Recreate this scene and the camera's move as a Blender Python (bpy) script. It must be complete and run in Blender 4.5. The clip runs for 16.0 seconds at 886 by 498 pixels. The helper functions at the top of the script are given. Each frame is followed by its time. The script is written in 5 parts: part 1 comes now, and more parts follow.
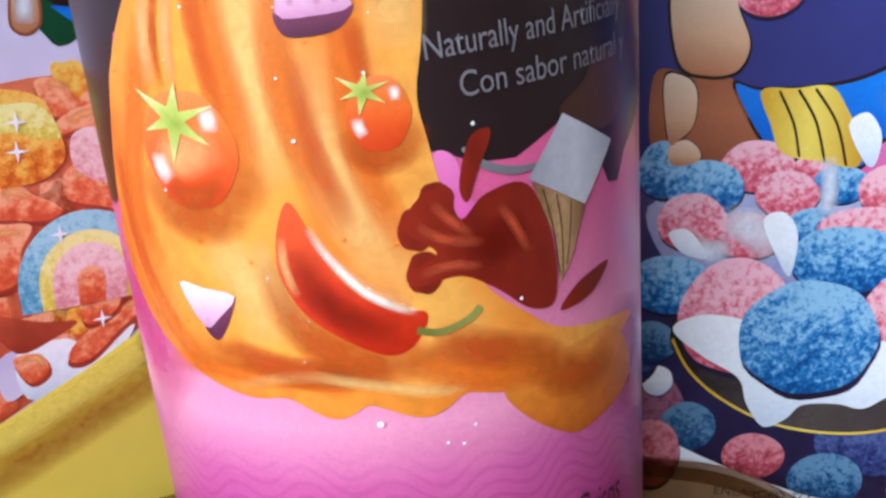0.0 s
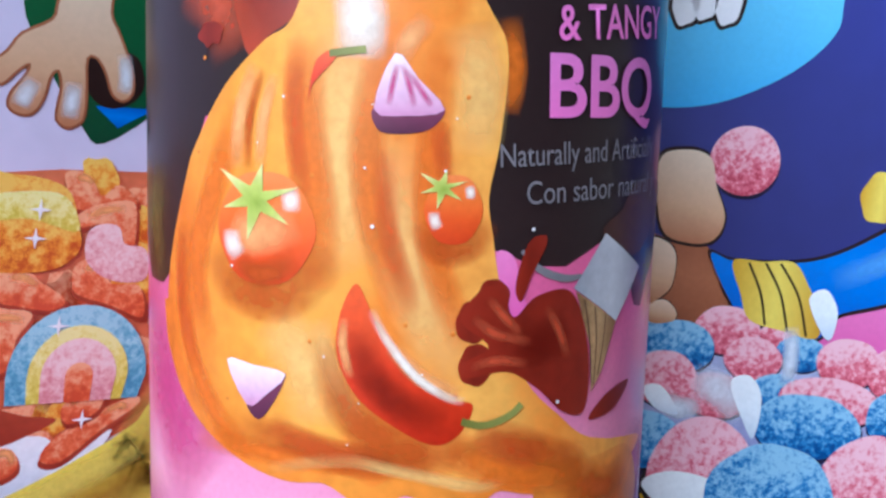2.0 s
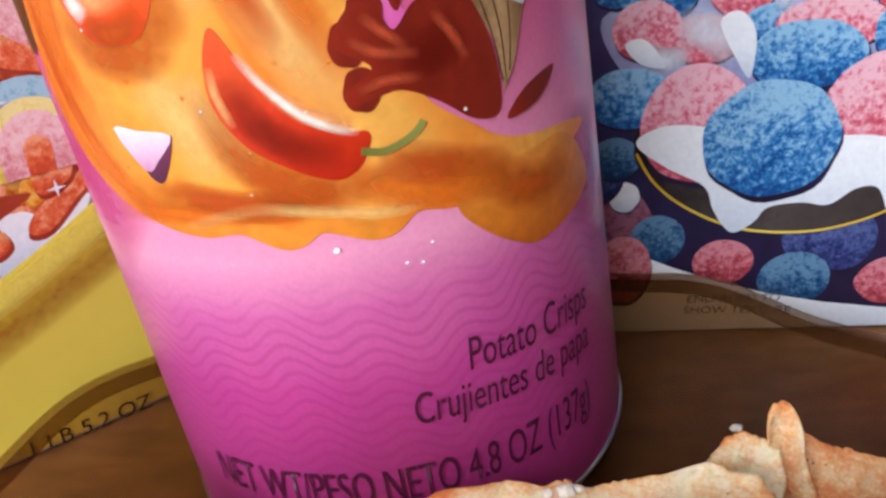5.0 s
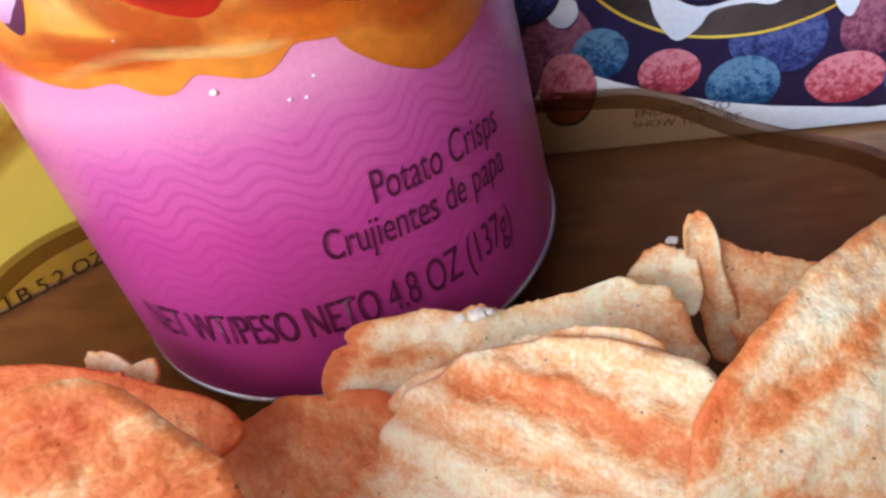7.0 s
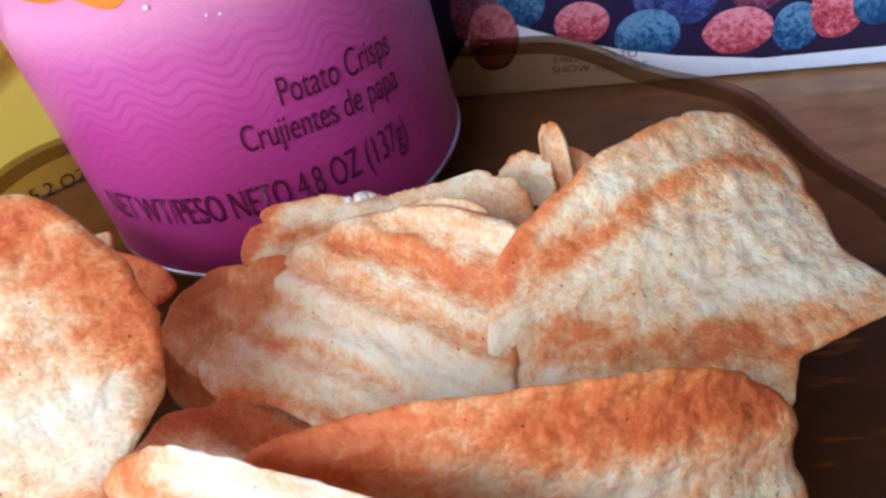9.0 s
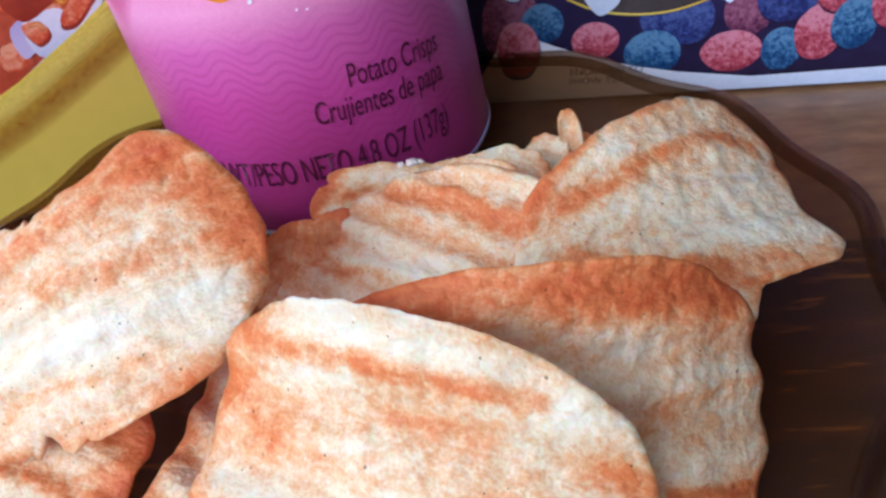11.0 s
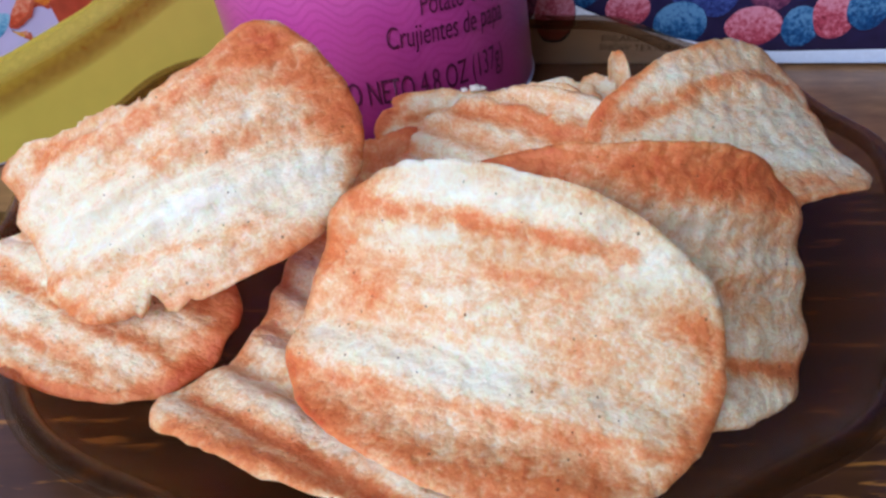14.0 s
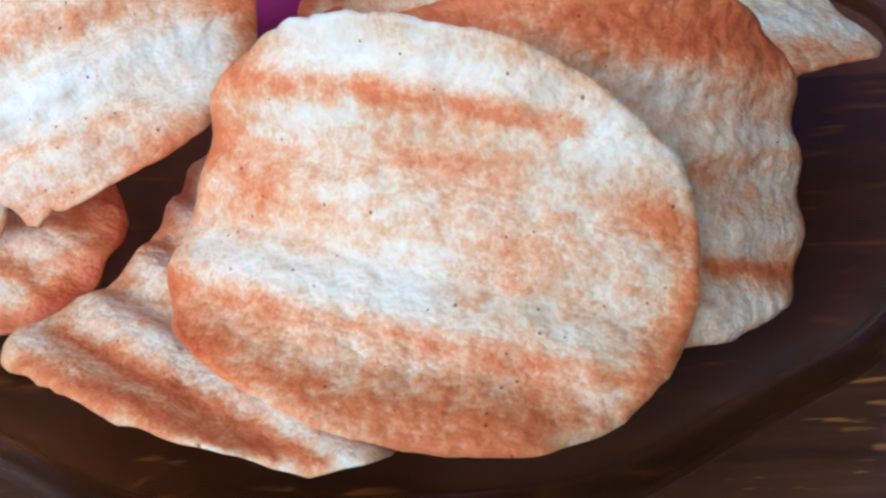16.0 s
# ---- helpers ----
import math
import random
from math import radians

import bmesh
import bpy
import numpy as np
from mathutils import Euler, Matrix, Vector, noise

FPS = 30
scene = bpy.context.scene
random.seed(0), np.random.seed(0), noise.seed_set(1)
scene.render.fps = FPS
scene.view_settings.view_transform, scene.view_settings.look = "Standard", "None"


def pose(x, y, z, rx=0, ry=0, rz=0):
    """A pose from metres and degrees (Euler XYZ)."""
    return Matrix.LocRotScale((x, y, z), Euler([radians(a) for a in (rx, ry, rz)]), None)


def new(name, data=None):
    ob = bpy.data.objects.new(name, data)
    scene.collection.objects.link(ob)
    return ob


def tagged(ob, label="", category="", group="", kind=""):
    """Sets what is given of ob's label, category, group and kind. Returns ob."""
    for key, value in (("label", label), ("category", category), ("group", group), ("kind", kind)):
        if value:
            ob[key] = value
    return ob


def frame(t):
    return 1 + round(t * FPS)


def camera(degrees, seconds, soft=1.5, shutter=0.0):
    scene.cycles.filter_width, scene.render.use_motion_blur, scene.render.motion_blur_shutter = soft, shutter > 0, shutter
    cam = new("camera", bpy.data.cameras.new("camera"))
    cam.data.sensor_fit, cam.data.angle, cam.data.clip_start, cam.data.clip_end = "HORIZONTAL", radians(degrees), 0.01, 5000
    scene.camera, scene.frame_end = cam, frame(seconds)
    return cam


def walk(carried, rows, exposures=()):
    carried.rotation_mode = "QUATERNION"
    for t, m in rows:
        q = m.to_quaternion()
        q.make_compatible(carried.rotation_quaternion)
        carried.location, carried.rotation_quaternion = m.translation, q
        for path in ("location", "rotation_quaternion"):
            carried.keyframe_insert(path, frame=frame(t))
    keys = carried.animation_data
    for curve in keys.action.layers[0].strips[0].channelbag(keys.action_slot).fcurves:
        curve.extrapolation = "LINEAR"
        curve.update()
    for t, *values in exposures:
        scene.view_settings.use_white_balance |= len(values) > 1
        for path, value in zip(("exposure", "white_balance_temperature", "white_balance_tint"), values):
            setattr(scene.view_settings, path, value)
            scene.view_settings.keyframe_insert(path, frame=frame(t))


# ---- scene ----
cam = camera(53.57, 16.0, soft=2.7)
PATH = [  # seconds, eye, yaw, pitch, roll
    (0, -0.00916, 0.01224, 0.12147, 1.65, -19.40, 1.84),
    (0.5, -0.01469, 0.01061, 0.11744, -0.62, -16.11, 3.97),
    (1, -0.01991, 0.00827, 0.11381, -2.31, -12.41, 5.64),
    (1.5, -0.02262, 0.00478, 0.11234, -3.19, -9.09, 7.18),
    (2, -0.02527, 0.00323, 0.11132, -3.41, -6.65, 8.37),
    (2.5, -0.02656, 0.00386, 0.11061, -3.60, -6.43, 8.65),
    (3, -0.02284, 0.00481, 0.11375, -3.53, -9.22, 7.03),
    (3.5, -0.01738, 0.00627, 0.11516, -2.65, -14.20, 3.91),
    (4, -0.01237, 0.00800, 0.11678, -1.31, -19.59, 1.09),
    (6.5, 0.00409, 0.01555, 0.11445, 2.08, -37.16, -8.05),
    (7, 0.00838, 0.01316, 0.11379, 2.60, -39.28, -8.93),
    (7.5, 0.01324, 0.00599, 0.11250, 2.65, -41.26, -8.96),
    (8, 0.01807, -0.00273, 0.11251, 3.02, -41.38, -8.32),
    (8.5, 0.02442, -0.01080, 0.11701, 4.53, -40.65, -8.85),
    (9, 0.02838, -0.01776, 0.11862, 4.58, -40.30, -8.70),
    (11.5, 0.02035, -0.05835, 0.12722, 4.77, -36.39, -6.36),
    (12, 0.01439, -0.06386, 0.12732, 3.88, -35.47, -4.76),
    (12.5, 0.00598, -0.07169, 0.12578, 3.33, -34.92, -3.36),
    (13, 0.00378, -0.07603, 0.12434, 2.88, -34.58, -2.39),
    (13.5, 0.00493, -0.07631, 0.12160, 2.43, -34.95, -2.03),
    (14, 0.00599, -0.07384, 0.11940, 2.22, -36.75, -2.45),
    (14.5, 0.00770, -0.06892, 0.11532, 2.90, -39.13, -3.54),
    (15, 0.00970, -0.06510, 0.11029, 2.87, -40.62, -4.13),
    (15.5, 0.01286, -0.06045, 0.10449, 2.72, -41.47, -4.53),
    (16, 0.01642, -0.05731, 0.09931, 2.85, -41.14, -4.86),
]


def eye_pose(x, y, z, yaw, pitch, roll):
    """Yaw to the left of +y, pitch up, roll as in look()."""
    return pose(x, y, z, 0, 0, yaw) @ pose(0, 0, 0, 90 + pitch) @ pose(0, 0, 0, 0, 0, roll)


EXPOSURES = [(0.0, -0.03, 5850, 10), (1.0, -0.15, 5600, 10), (2.0, -0.17, 5400, 8), (4.0, -0.22, 6050, 10), (6.5, 0.02, 6600, 18), (7.5, -0.16, 5500, 17), (8.0, -0.24, 5450, 16), (9.0, -0.15, 5600, 17), (11.5, -0.47, 5300, 19), (13.0, -0.55, 5350, 18), (16.0, -0.58, 4950, 18)]
walk(cam, [(t, eye_pose(*p)) for t, *p in PATH], EXPOSURES)

# ---- light ----
world = bpy.data.worlds.new("sky")
scene.world = world
world.use_nodes = True
wn = world.node_tree
sky = wn.nodes.new("ShaderNodeTexSky")
sky.sky_type, sky.sun_disc = "NISHITA", False
sky.sun_elevation, sky.sun_rotation = radians(38), radians(240)
wn.links.new(sky.outputs["Color"], wn.nodes["Background"].inputs["Color"])
wn.nodes["Background"].inputs["Strength"].default_value = 0.12

# Daylight through the window opening, behind the camera and to its left.
WINDOW_X, WINDOW_Y, WINDOW_Z, WINDOW_W, WINDOW_H = -0.74, -0.85, 0.80, 1.15, 1.05
lamp_data = bpy.data.lights.new("window_daylight", "AREA")
lamp_data.shape, lamp_data.size, lamp_data.size_y = "RECTANGLE", WINDOW_W, WINDOW_H
lamp_data.energy, lamp_data.color = 46.0, (0.87, 0.935, 1.0)
daylight = new("window_daylight", lamp_data)
daylight.matrix_world = pose(WINDOW_X, WINDOW_Y - 0.03, WINDOW_Z, 90, 0, 0)


# ---- materials ----
def srgb(r, g, b):
    """A base colour from 0..255 paint values."""
    return tuple(((c / 255 + 0.055) / 1.055) ** 2.4 if c > 10 else c / 255 / 12.92 for c in (r, g, b)) + (1.0,)


def base_mat(name, rough=0.5, spec=0.5, metal=0.0):
    m = bpy.data.materials.new(name)
    m.use_nodes = True
    p = m.node_tree.nodes["Principled BSDF"]
    p.inputs["Roughness"].default_value, p.inputs["Specular IOR Level"].default_value = rough, spec
    p.inputs["Metallic"].default_value = metal
    return m, m.node_tree, p


def node(nt, kind, **values):
    n = nt.nodes.new(kind)
    for key, value in values.items():
        n.inputs[key.replace("_", " ")].default_value = value
    return n


def ramp(nt, src, stops):
    r = nt.nodes.new("ShaderNodeValToRGB")
    while len(r.color_ramp.elements) < len(stops):
        r.color_ramp.elements.new(0.5)
    for el, (at, col) in zip(r.color_ramp.elements, stops):
        el.position, el.color = at, col
    nt.links.new(src, r.inputs["Fac"])
    return r.outputs["Color"]


def mixed(nt, a, b, fac, how="MIX"):
    n = nt.nodes.new("ShaderNodeMix")
    n.data_type, n.blend_type = "RGBA", how
    for sock, v in ((n.inputs[0], fac), (n.inputs[6], a), (n.inputs[7], b)):
        if isinstance(v, (tuple, float, int)):
            sock.default_value = v
        else:
            nt.links.new(v, sock)
    return n.outputs[2]


def math_node(nt, op, a, b=0.0, c=0.0):
    n = nt.nodes.new("ShaderNodeMath")
    n.operation = op
    for sock, v in zip(n.inputs, (a, b, c)):
        if isinstance(v, (float, int)):
            sock.default_value = v
        else:
            nt.links.new(v, sock)
    return n.outputs[0]


def noise_of(nt, scale, coord="Object", detail=4.0, rough=0.55, out="Fac"):
    tc = nt.nodes.new("ShaderNodeTexCoord")
    n = node(nt, "ShaderNodeTexNoise", Scale=scale, Detail=detail, Roughness=rough)
    nt.links.new(tc.outputs[coord], n.inputs["Vector"])
    return n.outputs[out]


def bump(nt, p, height, dist, strength=0.5):
    b = node(nt, "ShaderNodeBump", Strength=strength, Distance=dist)
    nt.links.new(height, b.inputs["Height"])
    nt.links.new(b.outputs["Normal"], p.inputs["Normal"])


def ink(name, stops, along="v", rough=0.35, mottle=0.12, scale=900.0, spec=0.4):
    """Printed ink: a blend of colours across the shape (along u, v or outwards from its middle), slightly mottled."""
    m, nt, p = base_mat(name, rough, spec)
    uv = nt.nodes.new("ShaderNodeUVMap")
    sep = nt.nodes.new("ShaderNodeSeparateXYZ")
    nt.links.new(uv.outputs["UV"], sep.inputs["Vector"])
    if along == "r":
        du = math_node(nt, "SUBTRACT", sep.outputs["X"], 0.5)
        dv = math_node(nt, "SUBTRACT", sep.outputs["Y"], 0.5)
        way = math_node(nt, "MULTIPLY", math_node(nt, "SQRT", math_node(nt, "ADD", math_node(nt, "MULTIPLY", du, du), math_node(nt, "MULTIPLY", dv, dv))), 2.0)
    else:
        way = sep.outputs["X" if along == "u" else "Y"]
    nz = noise_of(nt, scale * 0.25, detail=3)
    way = math_node(nt, "ADD", way, math_node(nt, "MULTIPLY", math_node(nt, "SUBTRACT", nz, 0.5), mottle * 2))
    col = ramp(nt, way, [(at, srgb(*c)) for at, c in stops])
    fine = noise_of(nt, scale, detail=2)
    col = mixed(nt, col, ramp(nt, fine, [(0.3, (0.82, 0.82, 0.82, 1)), (0.7, (1.08, 1.08, 1.08, 1))]), mottle * 4 if mottle < 0.25 else 1.0, "MULTIPLY")
    nt.links.new(col, p.inputs["Base Color"])
    return m


def airbrush(name, rgb, strength=0.8, rough=0.35):
    """Sprayed ink that thins out to nothing at the edges of its shape."""
    m, nt, p = base_mat(name, rough, 0.4)
    uv = nt.nodes.new("ShaderNodeUVMap")
    sep = nt.nodes.new("ShaderNodeSeparateXYZ")
    nt.links.new(uv.outputs["UV"], sep.inputs["Vector"])
    fall = 1.0
    for axis in ("X", "Y"):
        side = math_node(nt, "SINE", math_node(nt, "MULTIPLY", sep.outputs[axis], math.pi))
        fall = math_node(nt, "MULTIPLY", math_node(nt, "MAXIMUM", side, 0.0), fall)
    nz = noise_of(nt, 700.0, detail=3)
    fall = math_node(nt, "MULTIPLY", fall, math_node(nt, "ADD", 0.55, math_node(nt, "MULTIPLY", nz, 0.9)))
    nt.links.new(math_node(nt, "MULTIPLY", fall, strength), p.inputs["Alpha"])
    p.inputs["Base Color"].default_value = srgb(*rgb)
    return m


def crusted(name, dark, mid, light, scale=700.0):
    """The printed picture of a sugar-coated ball: flecked, with drawn shading that makes it paler towards the top."""
    m, nt, p = base_mat(name, 0.38, 0.4)
    a, b = noise_of(nt, scale * 1.2, detail=5, rough=0.75), noise_of(nt, scale * 0.22, detail=2)
    uv = nt.nodes.new("ShaderNodeUVMap")
    sep = nt.nodes.new("ShaderNodeSeparateXYZ")
    nt.links.new(uv.outputs["UV"], sep.inputs["Vector"])
    way = math_node(nt, "ADD", math_node(nt, "MULTIPLY_ADD", a, 1.25, -0.25), math_node(nt, "MULTIPLY", sep.outputs["Y"], 0.32))
    way = math_node(nt, "ADD", way, math_node(nt, "MULTIPLY", math_node(nt, "SUBTRACT", b, 0.5), 0.3))
    nt.links.new(ramp(nt, way, [(0.33, srgb(*dark)), (0.48, srgb(*mid)), (0.66, srgb(*light))]), p.inputs["Base Color"])
    return m


def chip_mat():
    """Baked potato crisp: pale bubbly dough, with orange seasoning brushed along the ridges and the rim."""
    m, nt, p = base_mat("potato_crisp", 0.6, 0.3)
    uv = nt.nodes.new("ShaderNodeUVMap")
    uv.uv_map = "UVMap"
    sep = nt.nodes.new("ShaderNodeSeparateXYZ")
    nt.links.new(uv.outputs["UV"], sep.inputs["Vector"])
    way = nt.nodes.new("ShaderNodeUVMap")
    way.uv_map = "Along"
    oi = nt.nodes.new("ShaderNodeObjectInfo")
    shift = math_node(nt, "MULTIPLY", oi.outputs["Random"], 61.0)

    def nz(sx, sy, detail=4.0, rough=0.6):
        """Patches about 1/sx by 1/sy millimetres, along and across the ridges."""
        mp = node(nt, "ShaderNodeMapping", Scale=(sx, sy, 1.0))
        n = node(nt, "ShaderNodeTexNoise", Scale=1.0, Detail=detail, Roughness=rough)
        n.noise_dimensions = "4D"
        nt.links.new(way.outputs["UV"], mp.inputs["Vector"])
        nt.links.new(mp.outputs["Vector"], n.inputs["Vector"])
        nt.links.new(shift, n.inputs["W"])
        return n.outputs["Fac"]

    tone = nt.nodes.new("ShaderNodeSeparateColor")
    nt.links.new(oi.outputs["Color"], tone.inputs["Color"])
    dust = nt.nodes.new("ShaderNodeUVMap")
    dust.uv_map = "Dust"
    brushed = nt.nodes.new("ShaderNodeSeparateXYZ")
    nt.links.new(dust.outputs["UV"], brushed.inputs["Vector"])
    big, streak, mid, fine = nz(0.05, 0.08, 2), nz(0.08, 0.3, 3), nz(0.4, 0.5, 4, 0.65), nz(1.9, 1.9, 3, 0.7)
    # X: height on the ridge (0 trough, 1 crest); Y: from the middle (0) to the rim (1)
    patchy = ramp(nt, nz(0.045, 0.045, 2), [(0.42, (0, 0, 0, 1)), (0.62, (1, 1, 1, 1))])
    rim = math_node(nt, "MULTIPLY", math_node(nt, "POWER", sep.outputs["Y"], 9.0), math_node(nt, "ADD", patchy, tone.outputs["Green"]))
    s = math_node(nt, "ADD", math_node(nt, "MULTIPLY", math_node(nt, "SUBTRACT", 1.0, sep.outputs["X"]), 0.08), tone.outputs["Red"])
    # seasoning lies in clots: thick strokes break up into grains
    clot = math_node(nt, "MULTIPLY", brushed.outputs["X"], math_node(nt, "ADD", 0.45, math_node(nt, "MULTIPLY", mid, 1.1)))
    for v, k in ((rim, 0.26), (big, 0.4), (streak, 0.34), (mid, 0.62), (fine, 0.46), (clot, 0.93)):
        s = math_node(nt, "ADD", s, math_node(nt, "MULTIPLY", v, k))
    col = ramp(nt, math_node(nt, "MULTIPLY", s, 0.5), [(0.364, srgb(248, 232, 206)), (0.459, srgb(244, 213, 174)), (0.54, srgb(235, 172, 120)), (0.625, srgb(222, 128, 70)), (0.80, srgb(194, 86, 38))])
    # pepper: sparse dots a third of a millimetre wide, thicker in some places
    vor = node(nt, "ShaderNodeTexVoronoi", Scale=0.62)
    nt.links.new(way.outputs["UV"], vor.inputs["Vector"])
    dot = math_node(nt, "LESS_THAN", vor.outputs["Distance"], math_node(nt, "MULTIPLY", ramp(nt, nz(0.5, 0.5, 1), [(0.5, (0, 0, 0, 1)), (0.62, (1, 1, 1, 1))]), 0.13))
    col = mixed(nt, col, srgb(104, 50, 28), math_node(nt, "MULTIPLY", dot, 0.75))
    nt.links.new(col, p.inputs["Base Color"])
    p.inputs["Subsurface Weight"].default_value = 0.45
    p.inputs["Subsurface Radius"].default_value = (0.005, 0.0022, 0.0009)
    p.inputs["Subsurface Scale"].default_value = 1.0
    blister = nz(0.4, 0.5, 2, 0.5)
    bump(nt, p, math_node(nt, "ADD", math_node(nt, "MULTIPLY", blister, 1.0), math_node(nt, "MULTIPLY", fine, 0.12)), 0.002, 0.55)
    return m


def wood_mat():
    """Oiled oak with pale ray flecks; the shade over its nearer part is put into the colour."""
    m, nt, p = base_mat("dark_oak", 0.34, 0.8)
    tc = nt.nodes.new("ShaderNodeTexCoord")

    def stretched(scale, sx, sy, detail=5.0, turn=0.6):
        mp = node(nt, "ShaderNodeMapping", Scale=(sx, sy, 1.0), Rotation=(0, 0, turn))
        n = node(nt, "ShaderNodeTexNoise", Scale=scale, Detail=detail, Roughness=0.6)
        nt.links.new(tc.outputs["Object"], mp.inputs["Vector"])
        nt.links.new(mp.outputs["Vector"], n.inputs["Vector"])
        return n.outputs["Fac"]

    place = nt.nodes.new("ShaderNodeSeparateXYZ")
    nt.links.new(tc.outputs["Object"], place.inputs["Vector"])
    past_shade = math_node(nt, "GREATER_THAN", place.outputs["Y"], 0.105)
    grain, fleck = stretched(60.0, 0.25, 3.0), stretched(160.0, 0.35, 2.2, 3.0, 0.95)
    col = ramp(nt, grain, [(0.3, srgb(46, 26, 11)), (0.55, srgb(78, 47, 22)), (0.75, srgb(110, 71, 36))])
    col = mixed(nt, col, srgb(190, 128, 52), ramp(nt, fleck, [(0.585, (0, 0, 0, 1)), (0.67, (0.8, 0.8, 0.8, 1))]))
    # same wood beyond the shade: paler colour at the back, shade painted in front
    pale = ramp(nt, stretched(130.0, 0.6, 1.6, 5.0, 0.1), [(0.3, srgb(120, 84, 52)), (0.55, srgb(152, 112, 74)), (0.75, srgb(178, 136, 94))])
    col = mixed(nt, col, pale, past_shade)
    nt.links.new(col, p.inputs["Base Color"])
    bump(nt, p, grain, 0.0004, 0.4)
    return m


def glass_mat(name="amber_glass", clear=(0.78, 0.66, 0.53, 1), sheen=0.55, veil=0.1):
    """Amber pressed glass: tinted see-through body with a clear gloss and a painted brown veil."""
    m, nt, p = base_mat(name)
    nt.nodes.remove(p)
    out = nt.nodes["Material Output"]
    tint = node(nt, "ShaderNodeBsdfTransparent", Color=clear)
    gloss = node(nt, "ShaderNodeBsdfGlossy", Color=(0.8, 0.68, 0.56, 1), Roughness=0.24)
    fr = node(nt, "ShaderNodeLayerWeight", Blend=0.5)
    b = node(nt, "ShaderNodeBump", Strength=0.35, Distance=0.002)
    nt.links.new(noise_of(nt, 45.0, detail=2), b.inputs["Height"])
    nt.links.new(b.outputs["Normal"], gloss.inputs["Normal"])
    nt.links.new(b.outputs["Normal"], fr.inputs["Normal"])
    mx = nt.nodes.new("ShaderNodeMixShader")
    nt.links.new(math_node(nt, "MULTIPLY", math_node(nt, "POWER", fr.outputs["Facing"], 3.0), sheen), mx.inputs["Fac"])
    # brown diffuse share stands in for the veil of reflections on the glass
    haze = node(nt, "ShaderNodeBsdfDiffuse", Color=(0.15, 0.085, 0.035, 1))
    body = node(nt, "ShaderNodeMixShader", Fac=veil)
    nt.links.new(tint.outputs[0], body.inputs[1])
    nt.links.new(haze.outputs[0], body.inputs[2])
    nt.links.new(body.outputs[0], mx.inputs[1])
    nt.links.new(gloss.outputs[0], mx.inputs[2])
    nt.links.new(mx.outputs[0], out.inputs["Surface"])
    return m


def plain_mat(name, rgb, rough=0.6, var=0.1, scale=30.0, metal=0.0, spec=0.4):
    m, nt, p = base_mat(name, rough, spec, metal)
    c = srgb(*rgb)
    lo, hi = tuple(v * (1 - var) for v in c[:3]) + (1,), tuple(min(1, v * (1 + var)) for v in c[:3]) + (1,)
    nt.links.new(ramp(nt, noise_of(nt, scale), [(0.3, lo), (0.7, hi)]), p.inputs["Base Color"])
    return m


def can_mat():
    """Lacquered can label: near-black above, pink below with darker wavy pinstripes that fade out upwards."""
    m, nt, p = base_mat("can_label_pink", 0.3, 0.5)
    uv = nt.nodes.new("ShaderNodeUVMap")
    sep = nt.nodes.new("ShaderNodeSeparateXYZ")
    nt.links.new(uv.outputs["UV"], sep.inputs["Vector"])
    u, v = sep.outputs["X"], sep.outputs["Y"]  # millimetres round the can and up it
    # deeper pink downwards: printed blend, with some shade on the lower can painted in
    base = ramp(nt, math_node(nt, "MULTIPLY", v, 0.01), [(0.0, srgb(158, 48, 104)), (0.14, srgb(166, 52, 116)), (0.32, srgb(186, 64, 138)), (0.44, srgb(208, 98, 162)), (0.52, srgb(240, 156, 190)), (0.75, srgb(224, 98, 148))])
    drift = math_node(nt, "MULTIPLY", math_node(nt, "SINE", math_node(nt, "MULTIPLY", u, 0.17)), 1.5)
    swell = math_node(nt, "ADD", 0.9, math_node(nt, "MULTIPLY", noise_of(nt, 45.0, detail=1), 1.1))
    wave = math_node(nt, "MULTIPLY", math_node(nt, "SINE", math_node(nt, "ADD", math_node(nt, "MULTIPLY", u, 0.56), math_node(nt, "MULTIPLY", v, 0.07))), swell)
    line = math_node(nt, "SINE", math_node(nt, "MULTIPLY", math_node(nt, "ADD", v, math_node(nt, "ADD", wave, drift)), 2.9))
    fade = ramp(nt, math_node(nt, "MULTIPLY", v, 0.01), [(0.0, (0.35, 0.35, 0.35, 1)), (0.15, (0.8, 0.8, 0.8, 1)), (0.38, (0.75, 0.75, 0.75, 1)), (0.5, (0.0, 0.0, 0.0, 1))])
    stripe = math_node(nt, "MULTIPLY", ramp(nt, line, [(0.3, (0, 0, 0, 1)), (0.7, (1, 1, 1, 1))]), fade)
    col = mixed(nt, base, srgb(160, 36, 108), math_node(nt, "MULTIPLY", stripe, 0.42))
    fine = noise_of(nt, 1500.0, detail=2)
    col = mixed(nt, col, ramp(nt, fine, [(0.3, (0.9, 0.9, 0.9, 1)), (0.7, (1.06, 1.06, 1.06, 1))]), 0.6, "MULTIPLY")
    nt.links.new(col, p.inputs["Base Color"])
    p.inputs["Coat Weight"].default_value, p.inputs["Coat Roughness"].default_value = 0.35, 0.22
    return m


